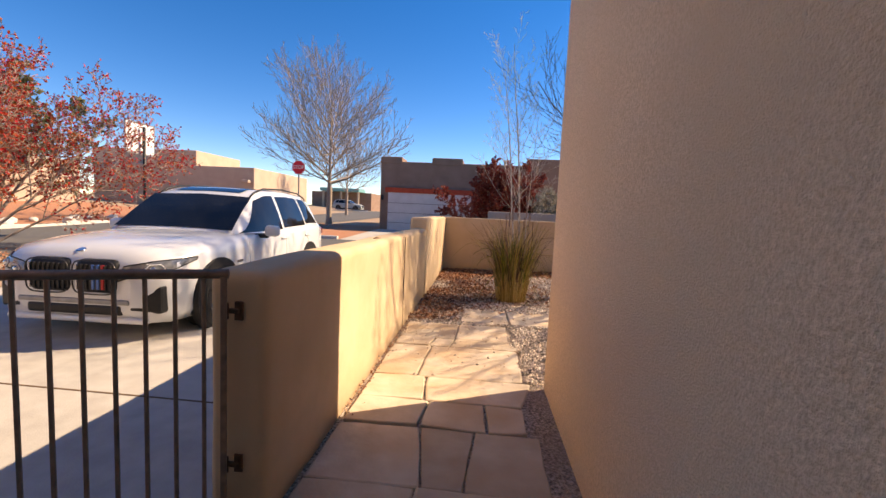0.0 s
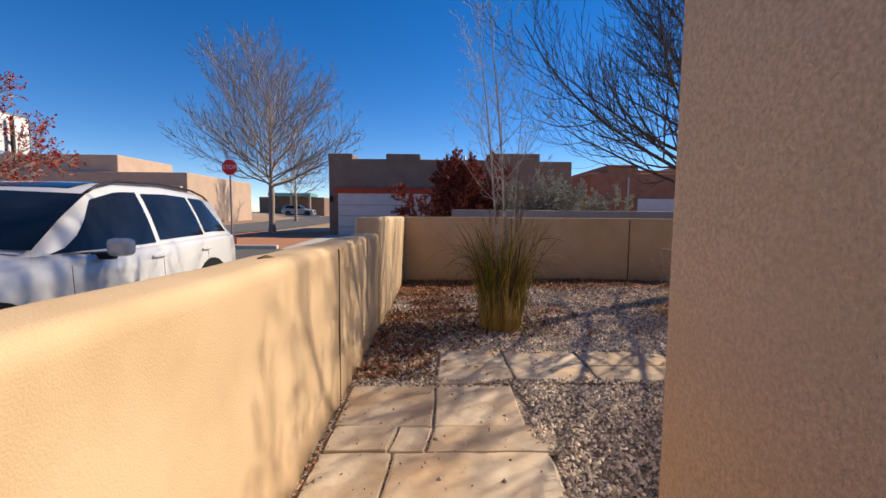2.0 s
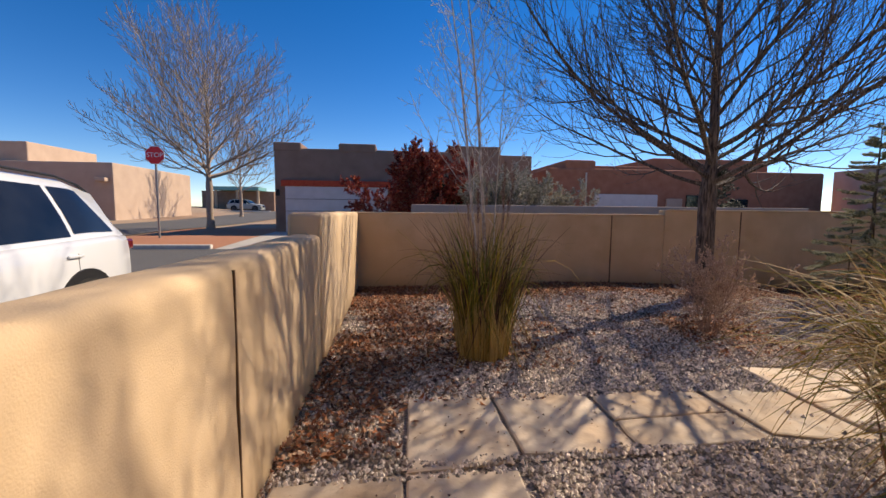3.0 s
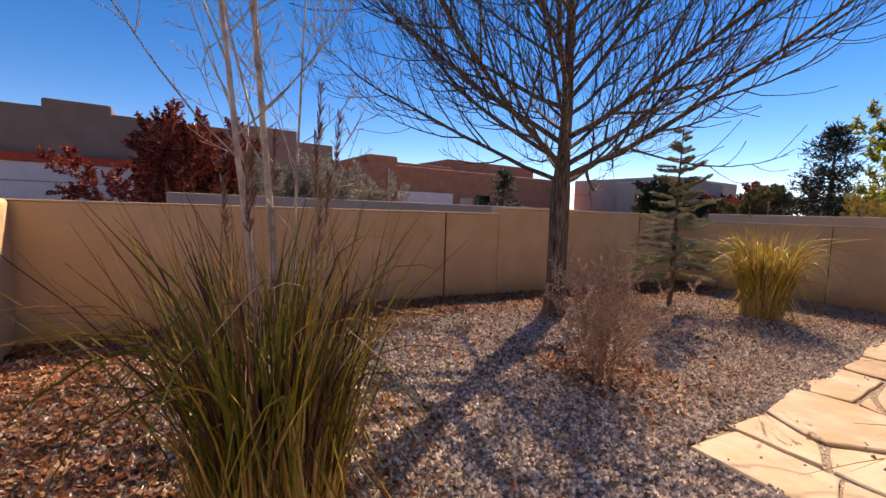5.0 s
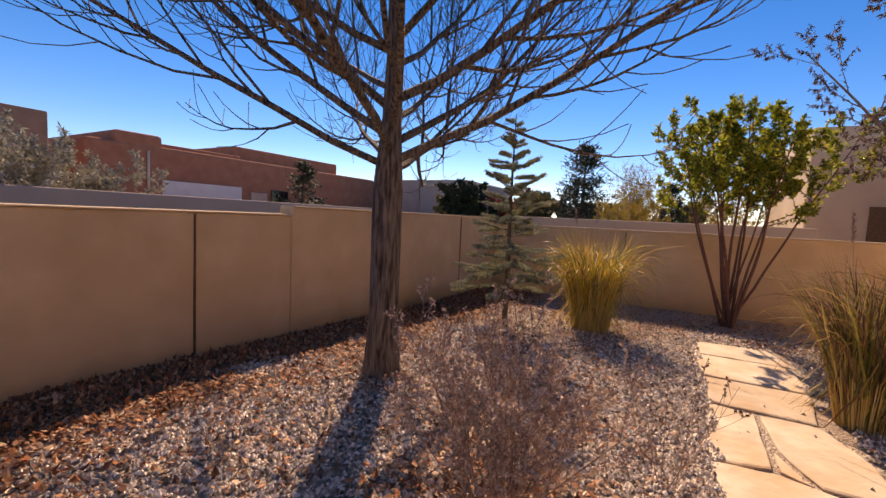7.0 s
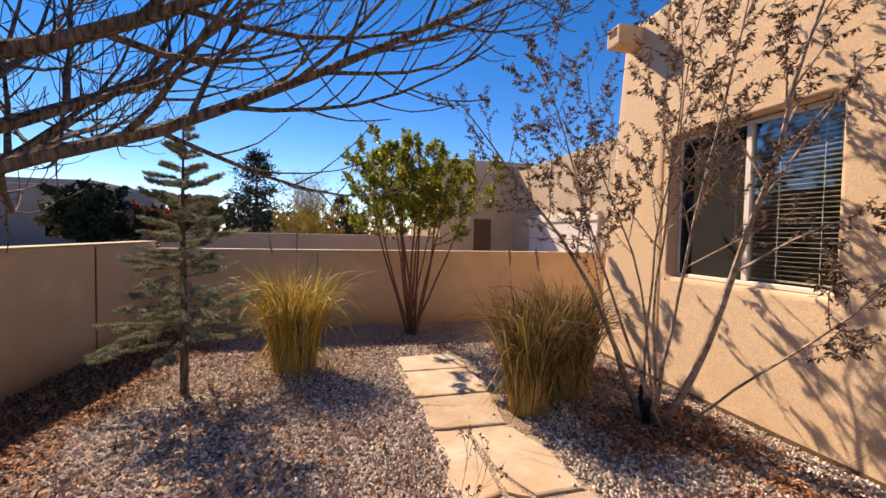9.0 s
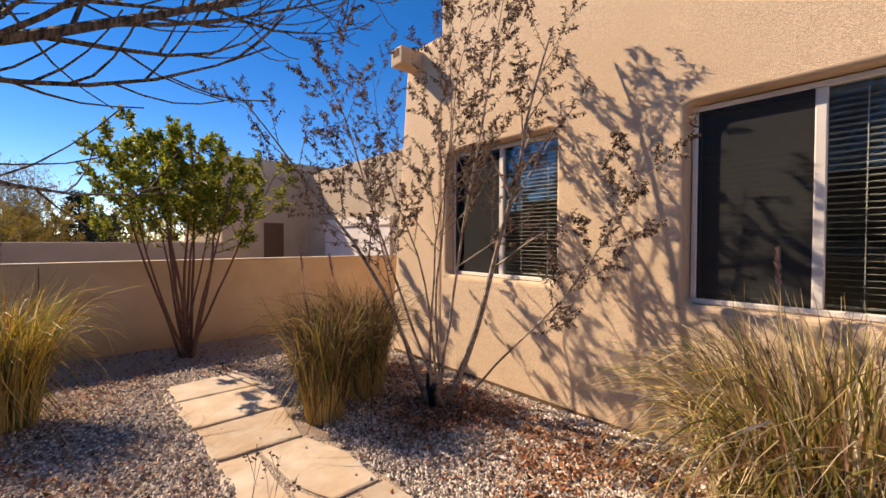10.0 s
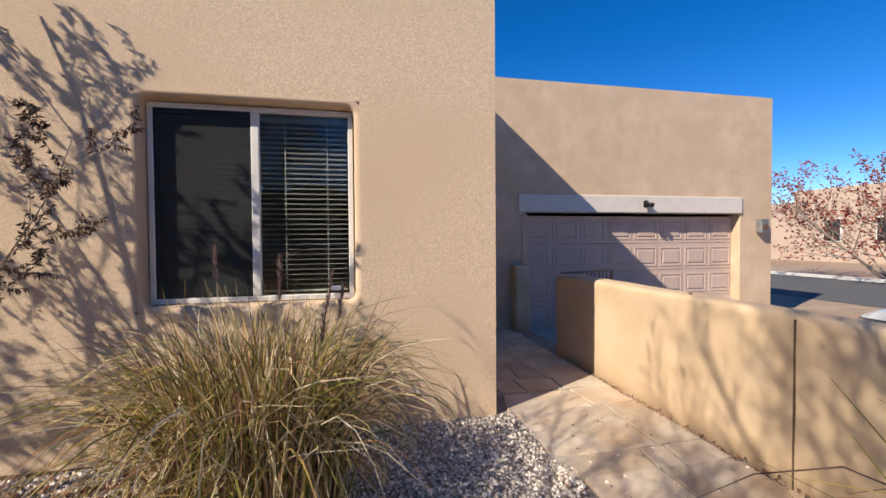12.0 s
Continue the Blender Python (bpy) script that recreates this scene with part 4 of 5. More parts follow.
# ---- plants: generators ----
def grow(s, rng, p, d, ln, r, depth, spec, tips=None):
    """One branch with its side branches; d bends toward the sky by spec's lift."""
    n = spec["seg"][min(depth, len(spec["seg"]) - 1)]
    pts, rads, dirs = [p.copy()], [r], [d.copy()]
    for i in range(n):
        jit = Vector((rng.uniform(-1, 1), rng.uniform(-1, 1), rng.uniform(-1, 1))) * spec["jit"]
        d = (d + jit + Vector((0, 0, spec["lift"][min(depth, len(spec["lift"]) - 1)] / n))).normalized()
        p = p + d * ln / n
        pts.append(p.copy())
        rads.append(max(spec["rmin"], r * (1 - (i + 1) / n * 0.82)))
        dirs.append(d.copy())
    s.tube(pts, rads, 7 if r > 0.05 else (5 if r > 0.018 else 3))
    if tips is not None and depth >= spec["leafdepth"]:
        tips.append((pts, dirs))
    if depth < spec["depth"]:
        kids = spec["kids"][depth]
        a = rng.uniform(0, 6.28)
        for k in range(kids):
            f = spec["first"] + (0.97 - spec["first"]) * (k + rng.random() * 0.7) / kids
            i = min(n - 1, int(f * n))
            q = pts[i].lerp(pts[i + 1], f * n - i)
            dd = dirs[i]
            a += 2.4 + rng.uniform(-0.4, 0.4)
            side = dd.orthogonal().normalized()
            side.rotate(Matrix.Rotation(a, 3, dd))
            ang = radians(spec["ang"] + rng.uniform(-10, 10))
            nd = (dd * math.cos(ang) + side * math.sin(ang)).normalized()
            grow(s, rng, q, nd, ln * spec["ratio"] * (1.15 - 0.6 * f) * rng.uniform(0.75, 1.2), max(spec["rmin"], rads[i] * spec.get("thin", 0.55)), depth + 1, spec, tips)


def shade_tree(name, label, at, height, fork, spread, r0, seed, bark, primaries, kids, rmin=0.004, lean=(0, 0), low=20, category="tree", lift=0.42, high=66, shrink=0.66):
    """A bare deciduous tree: a straight leader with whorls of long up-curving limbs."""
    rng = random.Random(seed)
    t = thing(name, label, category, at)
    s = Soup()
    top = height * 0.97
    pts = []
    for i in range(15):
        f = i / 14
        pts.append(Vector((lean[0] * f + rng.uniform(-1, 1) * 0.02 * height * 0.1, lean[1] * f + rng.uniform(-1, 1) * 0.02 * height * 0.1, -0.08 + (top + 0.08) * f)))
    rads = [r0 * (1.4 if i == 0 else 1.0) * (1.0 if i / 14 < fork / height else 0.72 * (1 - (i / 14 - fork / height) / (1 - fork / height)) ** 1.2) for i in range(15)]
    rads = [max(0.008, x) for x in rads]
    s.tube(pts, rads, 12)
    s.out("trunk", bark, t, "", True)
    crown = Soup()
    spec = dict(seg=(9, 6, 4, 3), jit=0.10, lift=(lift, 0.8, 0.8, 0.4), rmin=rmin, depth=len(kids), kids=kids, first=0.16, ang=38, ratio=0.40, leafdepth=9)
    for k in range(primaries):
        f = k / (primaries - 1)
        z = fork + (top * 0.93 - fork) * f ** 1.5
        a = k * 2.39996 + rng.uniform(-0.3, 0.3)
        el = radians(low + (high - low) * f ** 0.8 + rng.uniform(-6, 6))
        ln = spread * (1.0 - shrink * f) * rng.uniform(0.85, 1.15)
        fr = (z + 0.08) / (top + 0.08) * 14
        i = min(13, int(fr))
        p = pts[i].lerp(pts[i + 1], fr - i)
        d = Vector((math.cos(a) * math.cos(el), math.sin(a) * math.cos(el), math.sin(el)))
        grow(crown, rng, p, d, ln, r0 * (0.33 - 0.2 * f) * rng.uniform(.7, 1.2), 0, spec)
    crown.out("crown", bark, t)
    return t


def grass(name, label, at, n, h, base_r, flare, mats, seed, plumes=0, wide=0.009, mess=0.25):
    """An ornamental grass: a tight sheaf of stalks, then arching, fallen and kinked blades; mess is the share that falls."""
    rng = random.Random(seed)
    t = thing(name, label, "grass clump", at, "ornamental grass clumps")
    s, st = Soup(), Soup()
    up = Vector((0, 0, 1))
    for k in range(n):
        a, rr = rng.uniform(0, 6.283), base_r * 0.8 * math.sqrt(rng.random())
        p = Vector((math.cos(a) * rr, math.sin(a) * rr, -0.03))
        a2 = a + rng.gauss(0, 0.55)
        out = Vector((math.cos(a2), math.sin(a2), 0))
        side0 = out.cross(up)
        kind = rng.random()
        fallen, kinked = kind < mess, kind > 0.84
        ln = h * (rng.uniform(0.75, 1.25) if fallen else rng.uniform(0.45, 1.08))
        el = radians(rng.uniform(84 - 60 * mess, 84)) if fallen else radians(rng.uniform(76, 90) - 14 * rng.random() * rr / base_r)
        end = radians(rng.uniform(-75, 10)) if fallen else el - radians(rng.uniform(8, 62)) * (flare / 0.8)
        start = rng.uniform(0.5 - 0.6 * mess, 0.6) if fallen else rng.uniform(0.3, 0.6)
        kink = rng.randint(4, 7) if kinked else 99
        swing = rng.gauss(0, 0.6)
        w = wide * rng.uniform(0.55, 1.2) * (1.8 if k % 17 == 0 else 1)
        twist = rng.uniform(-1.6, 1.6)
        az = 0.0
        m = 10
        pts, ws, sides = [p.copy()], [w * 0.8], [side0.copy()]
        for i in range(m):
            f = (i + 1) / m
            g = max(0.0, (f - start) / (1 - start))
            e = el + (end - el) * g * g * (3 - 2 * g)
            if i >= kink:
                e = radians(-55)
            az += swing * f / m * 2 + rng.gauss(0, 0.08)
            d = (out * math.cos(az) + side0 * math.sin(az)) * math.cos(e) + up * math.sin(e)
            p = p + d * ln / m + Vector((rng.gauss(0, .004), rng.gauss(0, .004), 0))
            p.z = max(p.z, 0.012)
            pts.append(p.copy())
            ws.append(w * (1 - f ** 2.5) + 0.0012)
            sd = d.cross(up)
            sd = sd.normalized() if sd.length > 0.05 else side0.copy()
            sd.rotate(Matrix.Rotation(twist * f, 3, d))
            sides.append(sd)
        b = len(s.v)
        for q, ww, sd in zip(pts, ws, sides):
            s.v += [q - sd * ww / 2, q + sd * ww / 2]
        for i in range(m):
            q = b + 2 * i
            s.f.append((q, q + 1, q + 3, q + 2))
    s.out("blade_tuft", mats[0], t, "", False, "stuff")
    for k in range(n // 2):
        a, rr = rng.uniform(0, 6.283), base_r * (0.6 + 0.48 * rng.random())
        p0 = Vector((math.cos(a) * rr, math.sin(a) * rr, -0.03))
        hh = h * rng.uniform(0.25, 0.52)
        q = p0 + Vector((math.cos(a), math.sin(a), 0)) * 0.12 * rng.random()
        st.tube([p0, p0.lerp(q, 0.5) + up * hh * 0.5, q + up * hh], [0.007, 0.006, 0.002], 4)
    st.out("stalk_sheaf", mats[1], t, "", False, "stuff")
    for k in range(plumes):
        pl = Soup()
        a = rng.uniform(0, 6.283)
        p0 = Vector((math.cos(a), math.sin(a), 0)) * base_r * 0.6
        e = p0 + Vector((math.cos(a), math.sin(a), 0)) * flare * rng.uniform(0.1, 0.5) + Vector((0, 0, h * rng.uniform(0.95, 1.3)))
        pl.tube([p0, p0.lerp(e, 0.5) + Vector((0, 0, 0.06)), e], [0.004, 0.003, 0.002], 3)
        d = (e - p0).normalized()
        for i in range(70):
            q = e - d * 0.24 * rng.random()
            v = (d + Vector((rng.uniform(-1, 1), rng.uniform(-1, 1), rng.uniform(-.3, .6))) * 0.5).normalized()
            pl.leaf(q, v, v.orthogonal().normalized(), 0.05, 0.007)
        pl.out("plume", PLUME, t, "feathery seed plume")
    return t


def leafy(s, rng, tips, per, ln, wd, droop, start=0.25):
    for pts, dirs in tips:
        n = len(pts) - 1
        for k in range(per):
            f = start + (1 - start) * rng.random()
            i = min(n - 1, int(f * n))
            p = pts[i].lerp(pts[i + 1], f * n - i)
            d = (dirs[i] * 0.5 + Vector((rng.uniform(-1, 1), rng.uniform(-1, 1), rng.uniform(-1, 1) - droop))).normalized()
            sd = d.orthogonal().normalized()
            sd.rotate(Matrix.Rotation(rng.uniform(0, 6.28), 3, d))
            s.leaf(p, d, sd, ln * rng.uniform(0.6, 1.25), wd * rng.uniform(0.6, 1.2), rng.uniform(0.05, 0.35))


def stems_plant(name, label, at, stems, spec, leaf, category, seed, bark, leafname="foliage", per=10, ln=0.06, wd=0.025, droop=0.0, start=0.25):
    """A shrub of several stems; stems: (dx, dy, azimuth, elevation, length, radius)."""
    rng = random.Random(seed)
    t = thing(name, label, category, at)
    tips = []
    for dx, dy, az, el, l, r in stems:
        s = Soup()
        d = Vector((math.cos(radians(az)) * math.cos(radians(el)), math.sin(radians(az)) * math.cos(radians(el)), math.sin(radians(el))))
        grow(s, rng, Vector((dx, dy, -0.06)), d, l, r, 0, spec, tips)
        s.out("stem", bark, t)
    if leaf:
        lf = Soup()
        leafy(lf, rng, tips, per, ln, wd, droop, start)
        lf.out(leafname, leaf, t, "", False, "stuff")
    return t


# ---- garden plants ----
def on(x, y, dz=0.0):
    return (x, y, garden_z(x, y) + dz)


shade_tree("shade_tree", "bare grey-brown shade tree with up-curving branches in gravel", on(4.8, 9.42), 7.6, 1.68, 4.5, 0.120, 5, BARK, 46, (19, 9), 0.0038, low=10, lift=0.44)

asp = thing("aspen_tree", "slim pale multi-trunk aspen with bare twigs", "tree", on(1.12, 8.12))
ar = random.Random(3)
asp_spec = dict(seg=(10, 5, 4), jit=0.035, lift=(0.05, 0.9, 0.5), rmin=0.0022, depth=3, kids=(18, 6, 3), first=0.33, ang=52, ratio=0.30, leafdepth=9, thin=0.4)
for dx, dy, az, el, l, r in ((-.02, .0, 150, 88, 4.3, .024), (.07, .05, 95, 89, 4.6, .027), (.13, .12, 60, 87, 3.4, .015)):
    s = Soup()
    grow(s, ar, Vector((dx, dy, -.06)), Vector((math.cos(radians(az)) * math.cos(radians(el)), math.sin(radians(az)) * math.cos(radians(el)), math.sin(radians(el)))), l, r, 0, asp_spec)
    s.out("trunk", ASPEN, asp, "", True)

grass("grass_clump", "tawny green ornamental grass clump around the aspen", on(1.02, 7.55), 900, 1.42, 0.22, 0.40, (GRASS_A, STALK), 21, 9, 0.011, 0.14)
grass("grass_clump", "golden green ornamental grass clump with straw base", on(8.45, 8.42), 1300, 1.50, 0.24, 0.62, (GRASS_B, STALK), 22, 2, 0.011, 0.24)
grass("grass_clump", "dark tawny ornamental grass clump beside flagstones", on(6.70, 5.95), 950, 1.40, 0.17, 0.55, (GRASS_D, STALK), 23, 1, 0.011, 0.18)
grass("grass_clump", "dark tawny ornamental grass clump against the shrub", on(7.05, 5.3), 1000, 1.45, 0.20, 0.6, (GRASS_D, STALK), 24, 1, 0.011, 0.22)
grass("grass_clump", "large straw-coloured grass clump in front of the window", on(2.95, 4.98), 2600, 1.42, 0.46, 0.58, (GRASS_C, GRASS_C), 25, 5, 0.0115, 0.36)

# small spruce
sp = thing("spruce_sapling", "young grey-green spruce with uneven open boughs", "tree", on(7.72, 9.48))
sr = random.Random(8)
s = Soup()
s.tube([Vector((0, 0, -.06)), Vector((.01, 0, .8)), Vector((0, .01, 1.8)), Vector((0, 0, 2.98))], [.045, .036, .022, .004], 8)
s.out("trunk", BARK, sp, "", True)
nd = Soup()
bo = Soup()
z, k = 0.62, 0
while z < 2.95:
    f = max(0, z - .78) / 2.17
    for j in range(4):
        a = k * 1.1 + j * 1.5708 + sr.uniform(-.4, .4)
        ln = (0.78 * (1 - f) ** 0.9 + 0.06) * sr.uniform(.6, 1.15)
        d = Vector((math.cos(a), math.sin(a), sr.uniform(-.38, .12) + .55 * f))
        d.normalize()
        d.z += sr.uniform(-.25, .25)
        d.normalize()
        zz = z + sr.uniform(-.06, .06)
        boughs = [(Vector((0, 0, zz)), d, ln)]
        for q in range(4 if ln > .25 else 1):
            fr = sr.uniform(.3, .85)
            dd = (d + d.cross(Vector((0, 0, 1))) * (0.8 if q % 2 else -0.8)).normalized()
            boughs.append((Vector((0, 0, zz)) + d * ln * fr, dd, ln * .42 * (1.2 - fr)))
        for p, d2, l2 in boughs:
            tip = p + d2 * l2 + Vector((0, 0, .05 * l2))
            bo.tube([p, tip], [.006, .002], 3)
            for m in range(int(50 + 900 * l2)):
                ff = sr.uniform(.15, 1.0)
                v = (d2 * .7 + Vector((sr.uniform(-1, 1), sr.uniform(-1, 1), sr.uniform(-.6, 1)))).normalized()
                nd.leaf(p.lerp(tip, ff), v, v.orthogonal().normalized(), sr.uniform(.03, .055), .0115, .02)
    k += 1
    z += 0.10 + sr.uniform(-.02, .03)
bo.out("bough_wood", BARK, sp, "", False, "stuff")
nd.out("foliage", NEEDLE, sp, "", False, "stuff")

# evergreen tree-form shrub by the east wall
ev = [(sr.uniform(-.07, .07), sr.uniform(-.07, .07), 360 * i / 13 + sr.uniform(-14, 14), sr.uniform(69, 86), sr.uniform(2.9, 3.5), sr.uniform(.020, .032)) for i in range(13)]
stems_plant("evergreen_tree", "multi-stemmed small tree with glossy green yellowing leaves", on(10.2, 6.6), ev,
            dict(seg=(9, 6, 4), jit=.07, lift=(.05, .3, .2), rmin=.004, depth=2, kids=(13, 6), first=.55, ang=48, ratio=.27, leafdepth=1), GREENLEAF, "tree", 31, REDSTEM, "foliage", 26, .068, .03, .1, .1)

# tall dry shrub in front of the first window
ds = [(0, 0, 185, 56, 4.3, .040), (.05, .05, 165, 72, 4.2, .02), (-.1, .05, 70, 66, 3.9, .02), (.1, .1, 15, 58, 4.3, .034), (.02, .1, 330, 74, 4.3, .018), (-.05, .08, 120, 76, 4.4, .018), (.08, .1, 40, 78, 4.4, .018), (-.12, .05, 200, 52, 3.3, .016), (.15, .1, 5, 54, 3.5, .016)]
stems_plant("dry_shrub", "tall leggy shrub with withered brown leaves before the house", on(6.2, 4.75), ds,
            dict(seg=(12, 6, 4), jit=.12, lift=(.55, .35, .2), rmin=.0026, depth=2, kids=(13, 6), first=.40, ang=40, ratio=.27, leafdepth=1), DRYLEAF, "shrub", 33, STEM, "foliage", 26, .048, .016, .8, .1)
stub = thing("cut_stump", "charred dark cut stub at the shrub foot", "stump", on(6.3, 4.82))
bm = bmesh.new()
tube(bm, [(0.0, 0, -.05), (0.06, 0.02, .18), (.03, .04, .34)], [.05, .042, .034], 8, True)
part("stub", bm, BLACKPL, stub)
bm = bmesh.new()
tube(bm, [(-.1, 0.1, -.05), (-0.16, 0.16, .2), (-.24, .2, .30)], [.045, .04, .03], 8, True)
part("stub", bm, BLACKPL, stub)

# small dry bush on the gravel
db = [(R.uniform(-.1, .1), R.uniform(-.1, .1), 360 * i / 26 + R.uniform(-12, 12), R.uniform(46, 88), R.uniform(.75, 1.12), R.uniform(.005, .008)) for i in range(26)]
stems_plant("dry_bush", "low twiggy bush with dry tan buds on gravel", on(3.76, 7.97), db,
            dict(seg=(6, 4, 3), jit=.10, lift=(.2, .3, .2), rmin=.0016, depth=2, kids=(7, 4), first=.25, ang=36, ratio=.40, leafdepth=1), BUD, "bush", 35, TWIG, "bud_spray", 14, .020, .012, 0, .2)
wd_ = [(R.uniform(-.06, .06), R.uniform(-.06, .06), 360 * i / 6 + R.uniform(-20, 20), R.uniform(55, 80), R.uniform(.5, .9), .004) for i in range(6)]
stems_plant("dry_weed", "thin dry stems with dark seed heads beside the flagstones", on(4.75, 7.3), wd_,
            dict(seg=(6, 4), jit=.07, lift=(.1, .2), rmin=.0014, depth=1, kids=(4,), first=.4, ang=36, ratio=.35, leafdepth=1), DRYLEAF, "weed", 36, TWIG, "seed_spray", 8, .022, .014, 0, .7)


# ---- street furniture ----
stop = thing("stop_sign", "red octagonal stop sign on a metal post", "sign", (-8.7, 20.5, street_z(0, 20.5)))
part("post", bx((-.03, -.03, -.1), (.03, .03, 2.95), 0.004, 1), METALGREY, stop)


def octagon(r, y0, y1, cz):
    bm = bmesh.new()
    f0 = [bm.verts.new((r * math.cos(radians(22.5 + 45 * k)), y0, cz + r * math.sin(radians(22.5 + 45 * k)))) for k in range(8)]
    f1 = [bm.verts.new((v.co.x, y1, v.co.z)) for v in f0]
    bm.faces.new(f0)
    bm.faces.new(f1[::-1])
    for k in range(8):
        bm.faces.new((f0[k], f1[k], f1[(k + 1) % 8], f0[(k + 1) % 8]))
    bmesh.ops.recalc_face_normals(bm, faces=bm.faces[:])
    return bm


SZ = 3.10
part("plate_border", octagon(.36, -.045, -.035, SZ), SIGNWHITE, stop)
part("plate", octagon(.335, -.052, -.046, SZ), SIGNRED, stop)
txt = bpy.data.curves.new("lettering", "FONT")
txt.body, txt.size, txt.align_x, txt.align_y, txt.extrude = "STOP", 0.24, "CENTER", "CENTER", 0.002
txt.materials.append(SIGNWHITE)
lt = new("lettering", txt)
lt.parent = stop
lt.location, lt.rotation_euler = (0, -.056, SZ), (radians(90), 0, 0)

bb = thing("basketball_backboard", "white backboard on a dark pole at the kerb", "backboard", (-11.5, 14.2, street_z(0, 14.2)))
bb.rotation_euler = (0, 0, radians(-86))
part("pole", cyl((0, .0, -.2), (0, .0, 3.9), .05, 10), BLACKPL, bb)
part("board", bx((-.70, -.17, 2.95), (.70, -.13, 4.05), 0.02, 2), BOARD, bb)
for x0, x1, z0, z1 in ((-.70, .70, 2.95, 2.99), (-.70, .70, 4.01, 4.05), (-.70, -.66, 2.99, 4.01), (.66, .70, 2.99, 4.01)):
    part("board_rim", bx((x0, -.135, z0), (x1, -.115, z1), 0.004, 1), METALGREY, bb)
br_ = bmesh.new()
tube(br_, [(0, 0, 3.1), (0, -.14, 3.3)], [.03, .03], 6, True)
part("bracket", br_, METALGREY, bb)

bin_ = thing("wheeled_bin", "dark wheeled rubbish bin by the far house", "bin", (-30.5, -9.6, street_z(0, -9)))
part("bin_body", bx((-.35, -.35, 0.05), (.35, .35, 1.05), 0.05, 2), BLACKPL, bin_)
part("lid", bx((-.38, -.4, 1.05), (.38, .38, 1.13), 0.03, 2), BLACKPL, bin_)


# ---- neighbouring houses ----
def block(par, lo, hi, m, bev=0.08, name="wall"):
    o = Vector(par.location)
    return part(name, bx(Vector(lo) - o, Vector(hi) - o, bev, 2), m, par)


def far_window(par, lo, hi, axis):
    """A framed window set 4 cm proud frame, pane recessed."""
    o = Vector(par.location)
    lo, hi = Vector(lo) - o, Vector(hi) - o
    fr = part("window", bx(lo, hi, 0.02, 1), WHITEFRAME, par)
    a, b = lo.copy(), hi.copy()
    for i in range(3):
        if i != axis:
            a[i] += 0.08
            b[i] -= 0.08
        else:
            a[i] -= 0.012
            b[i] += 0.012
    part("pane", bx(a, b), DARKWIN, fr)


nb = thing("neighbour_house", "dark taupe adobe-style house with stepped parapet and garage", "house", (-1.0, 24.0, 0.2))
block(nb, (-5.43, 24.0, 0), (3.4, 36, 4.27), ADOBE_DARK)
block(nb, (-5.45, 23.97, 4.1), (-4.19, 25.5, 4.53), ADOBE_DARK, 0.08, "parapet")
block(nb, (-2.49, 23.97, 4.1), (-.74, 25.5, 4.54), ADOBE_DARK, 0.08, "parapet")
block(nb, (3.41, 29, 0), (6.6, 37, 5.35), ADOBE_DARK)
block(nb, (6.6, 33, 0), (9.9, 41, 5.4), ADOBE_DARK)
block(nb, (-4.93, 23.88, .24), (-.2, 24.0, 2.5), WHITEDOOR, 0.01, "garage_door")
for k in range(3):
    block(nb, (-4.93, 23.865, .78 + .56 * k), (-.2, 23.885, .80 + .56 * k), JOINT, 0, "door_groove")
block(nb, (-5.1, 23.82, 2.5), (-.05, 24.0, 2.78), REDTRIM, 0.02, "lintel")
block(nb, (-5.35, 23.86, 2.05), (-5.2, 24.0, 2.35), BLACKPL, 0.01, "wall_lamp")
for x, y, h in ((-2.9, 28, 4.9), (1.9, 30, 5.3), (2.4, 30.5, 5.1)):
    v = bmesh.new()
    tube(v, [(x + 1.0, y - 24, 4.0), (x + 1.0, y - 24, h - .2)], [.07, .07], 8, True)
    part("vent_pipe", v, METALGREY, nb)
tagged(part("wall_neighbour", bx((0.7, 17.6, -0.2), (15.5, 17.85, 1.62), 0.03, 2), ADOBE_GREY), "low grey-brown stucco wall of the neighbour", "wall", "", "structure")

rd = thing("red_house", "red-brown adobe-style house with flat parapet", "house", (20, 36, 0.2))
block(rd, (12.3, 36, 0), (37, 46, 4.95), ADOBE_RED, 0.15)
block(rd, (13.7, 36.06, 4.7), (16.3, 46, 5.62), ADOBE_RED, 0.2, "parapet")
block(rd, (16.4, 36.6, 4.7), (22, 46, 5.25), ADOBE_RED, 0.12, "parapet")
block(rd, (22.1, 37.5, 4.7), (33, 46, 6.1), ADOBE_RED, 0.12, "parapet")
block(rd, (16.2, 35.85, .4), (21.6, 36.0, 2.9), WHITEDOOR, 0.02, "garage_door")
# no porch recess is built; a near-black slab stands for its shade
block(rd, (24.2, 35.88, .4), (25.8, 36.0, 2.9), DARKWIN, 0.02, "porch")
block(rd, (22.4, 35.85, .4), (23.8, 36.0, 2.6), ADOBE_PINK, 0.02, "door")
block(rd, (28.2, 35.88, 1.0), (29.8, 36.0, 2.6), DARKWIN, 0.02, "window")
v = bmesh.new()
tube(v, [(-4.6, -.1, .2), (-4.6, -.1, 4.4)], [.07, .07], 6, True)
part("downpipe", v, CAPLINE, rd)

gr = thing("grey_house", "grey stucco flat-roofed house in the distance", "house", (46, 30, 0))
block(gr, (39, 26, -.3), (52, 37, 5.2), ADOBE_GREY)
block(gr, (38.0, 24, -.3), (44, 31, 4.7), ADOBE_GREY)
block(gr, (37.9, 27.2, 1.0), (38.02, 28.4, 2.6), DARKWIN, 0.02, "window")

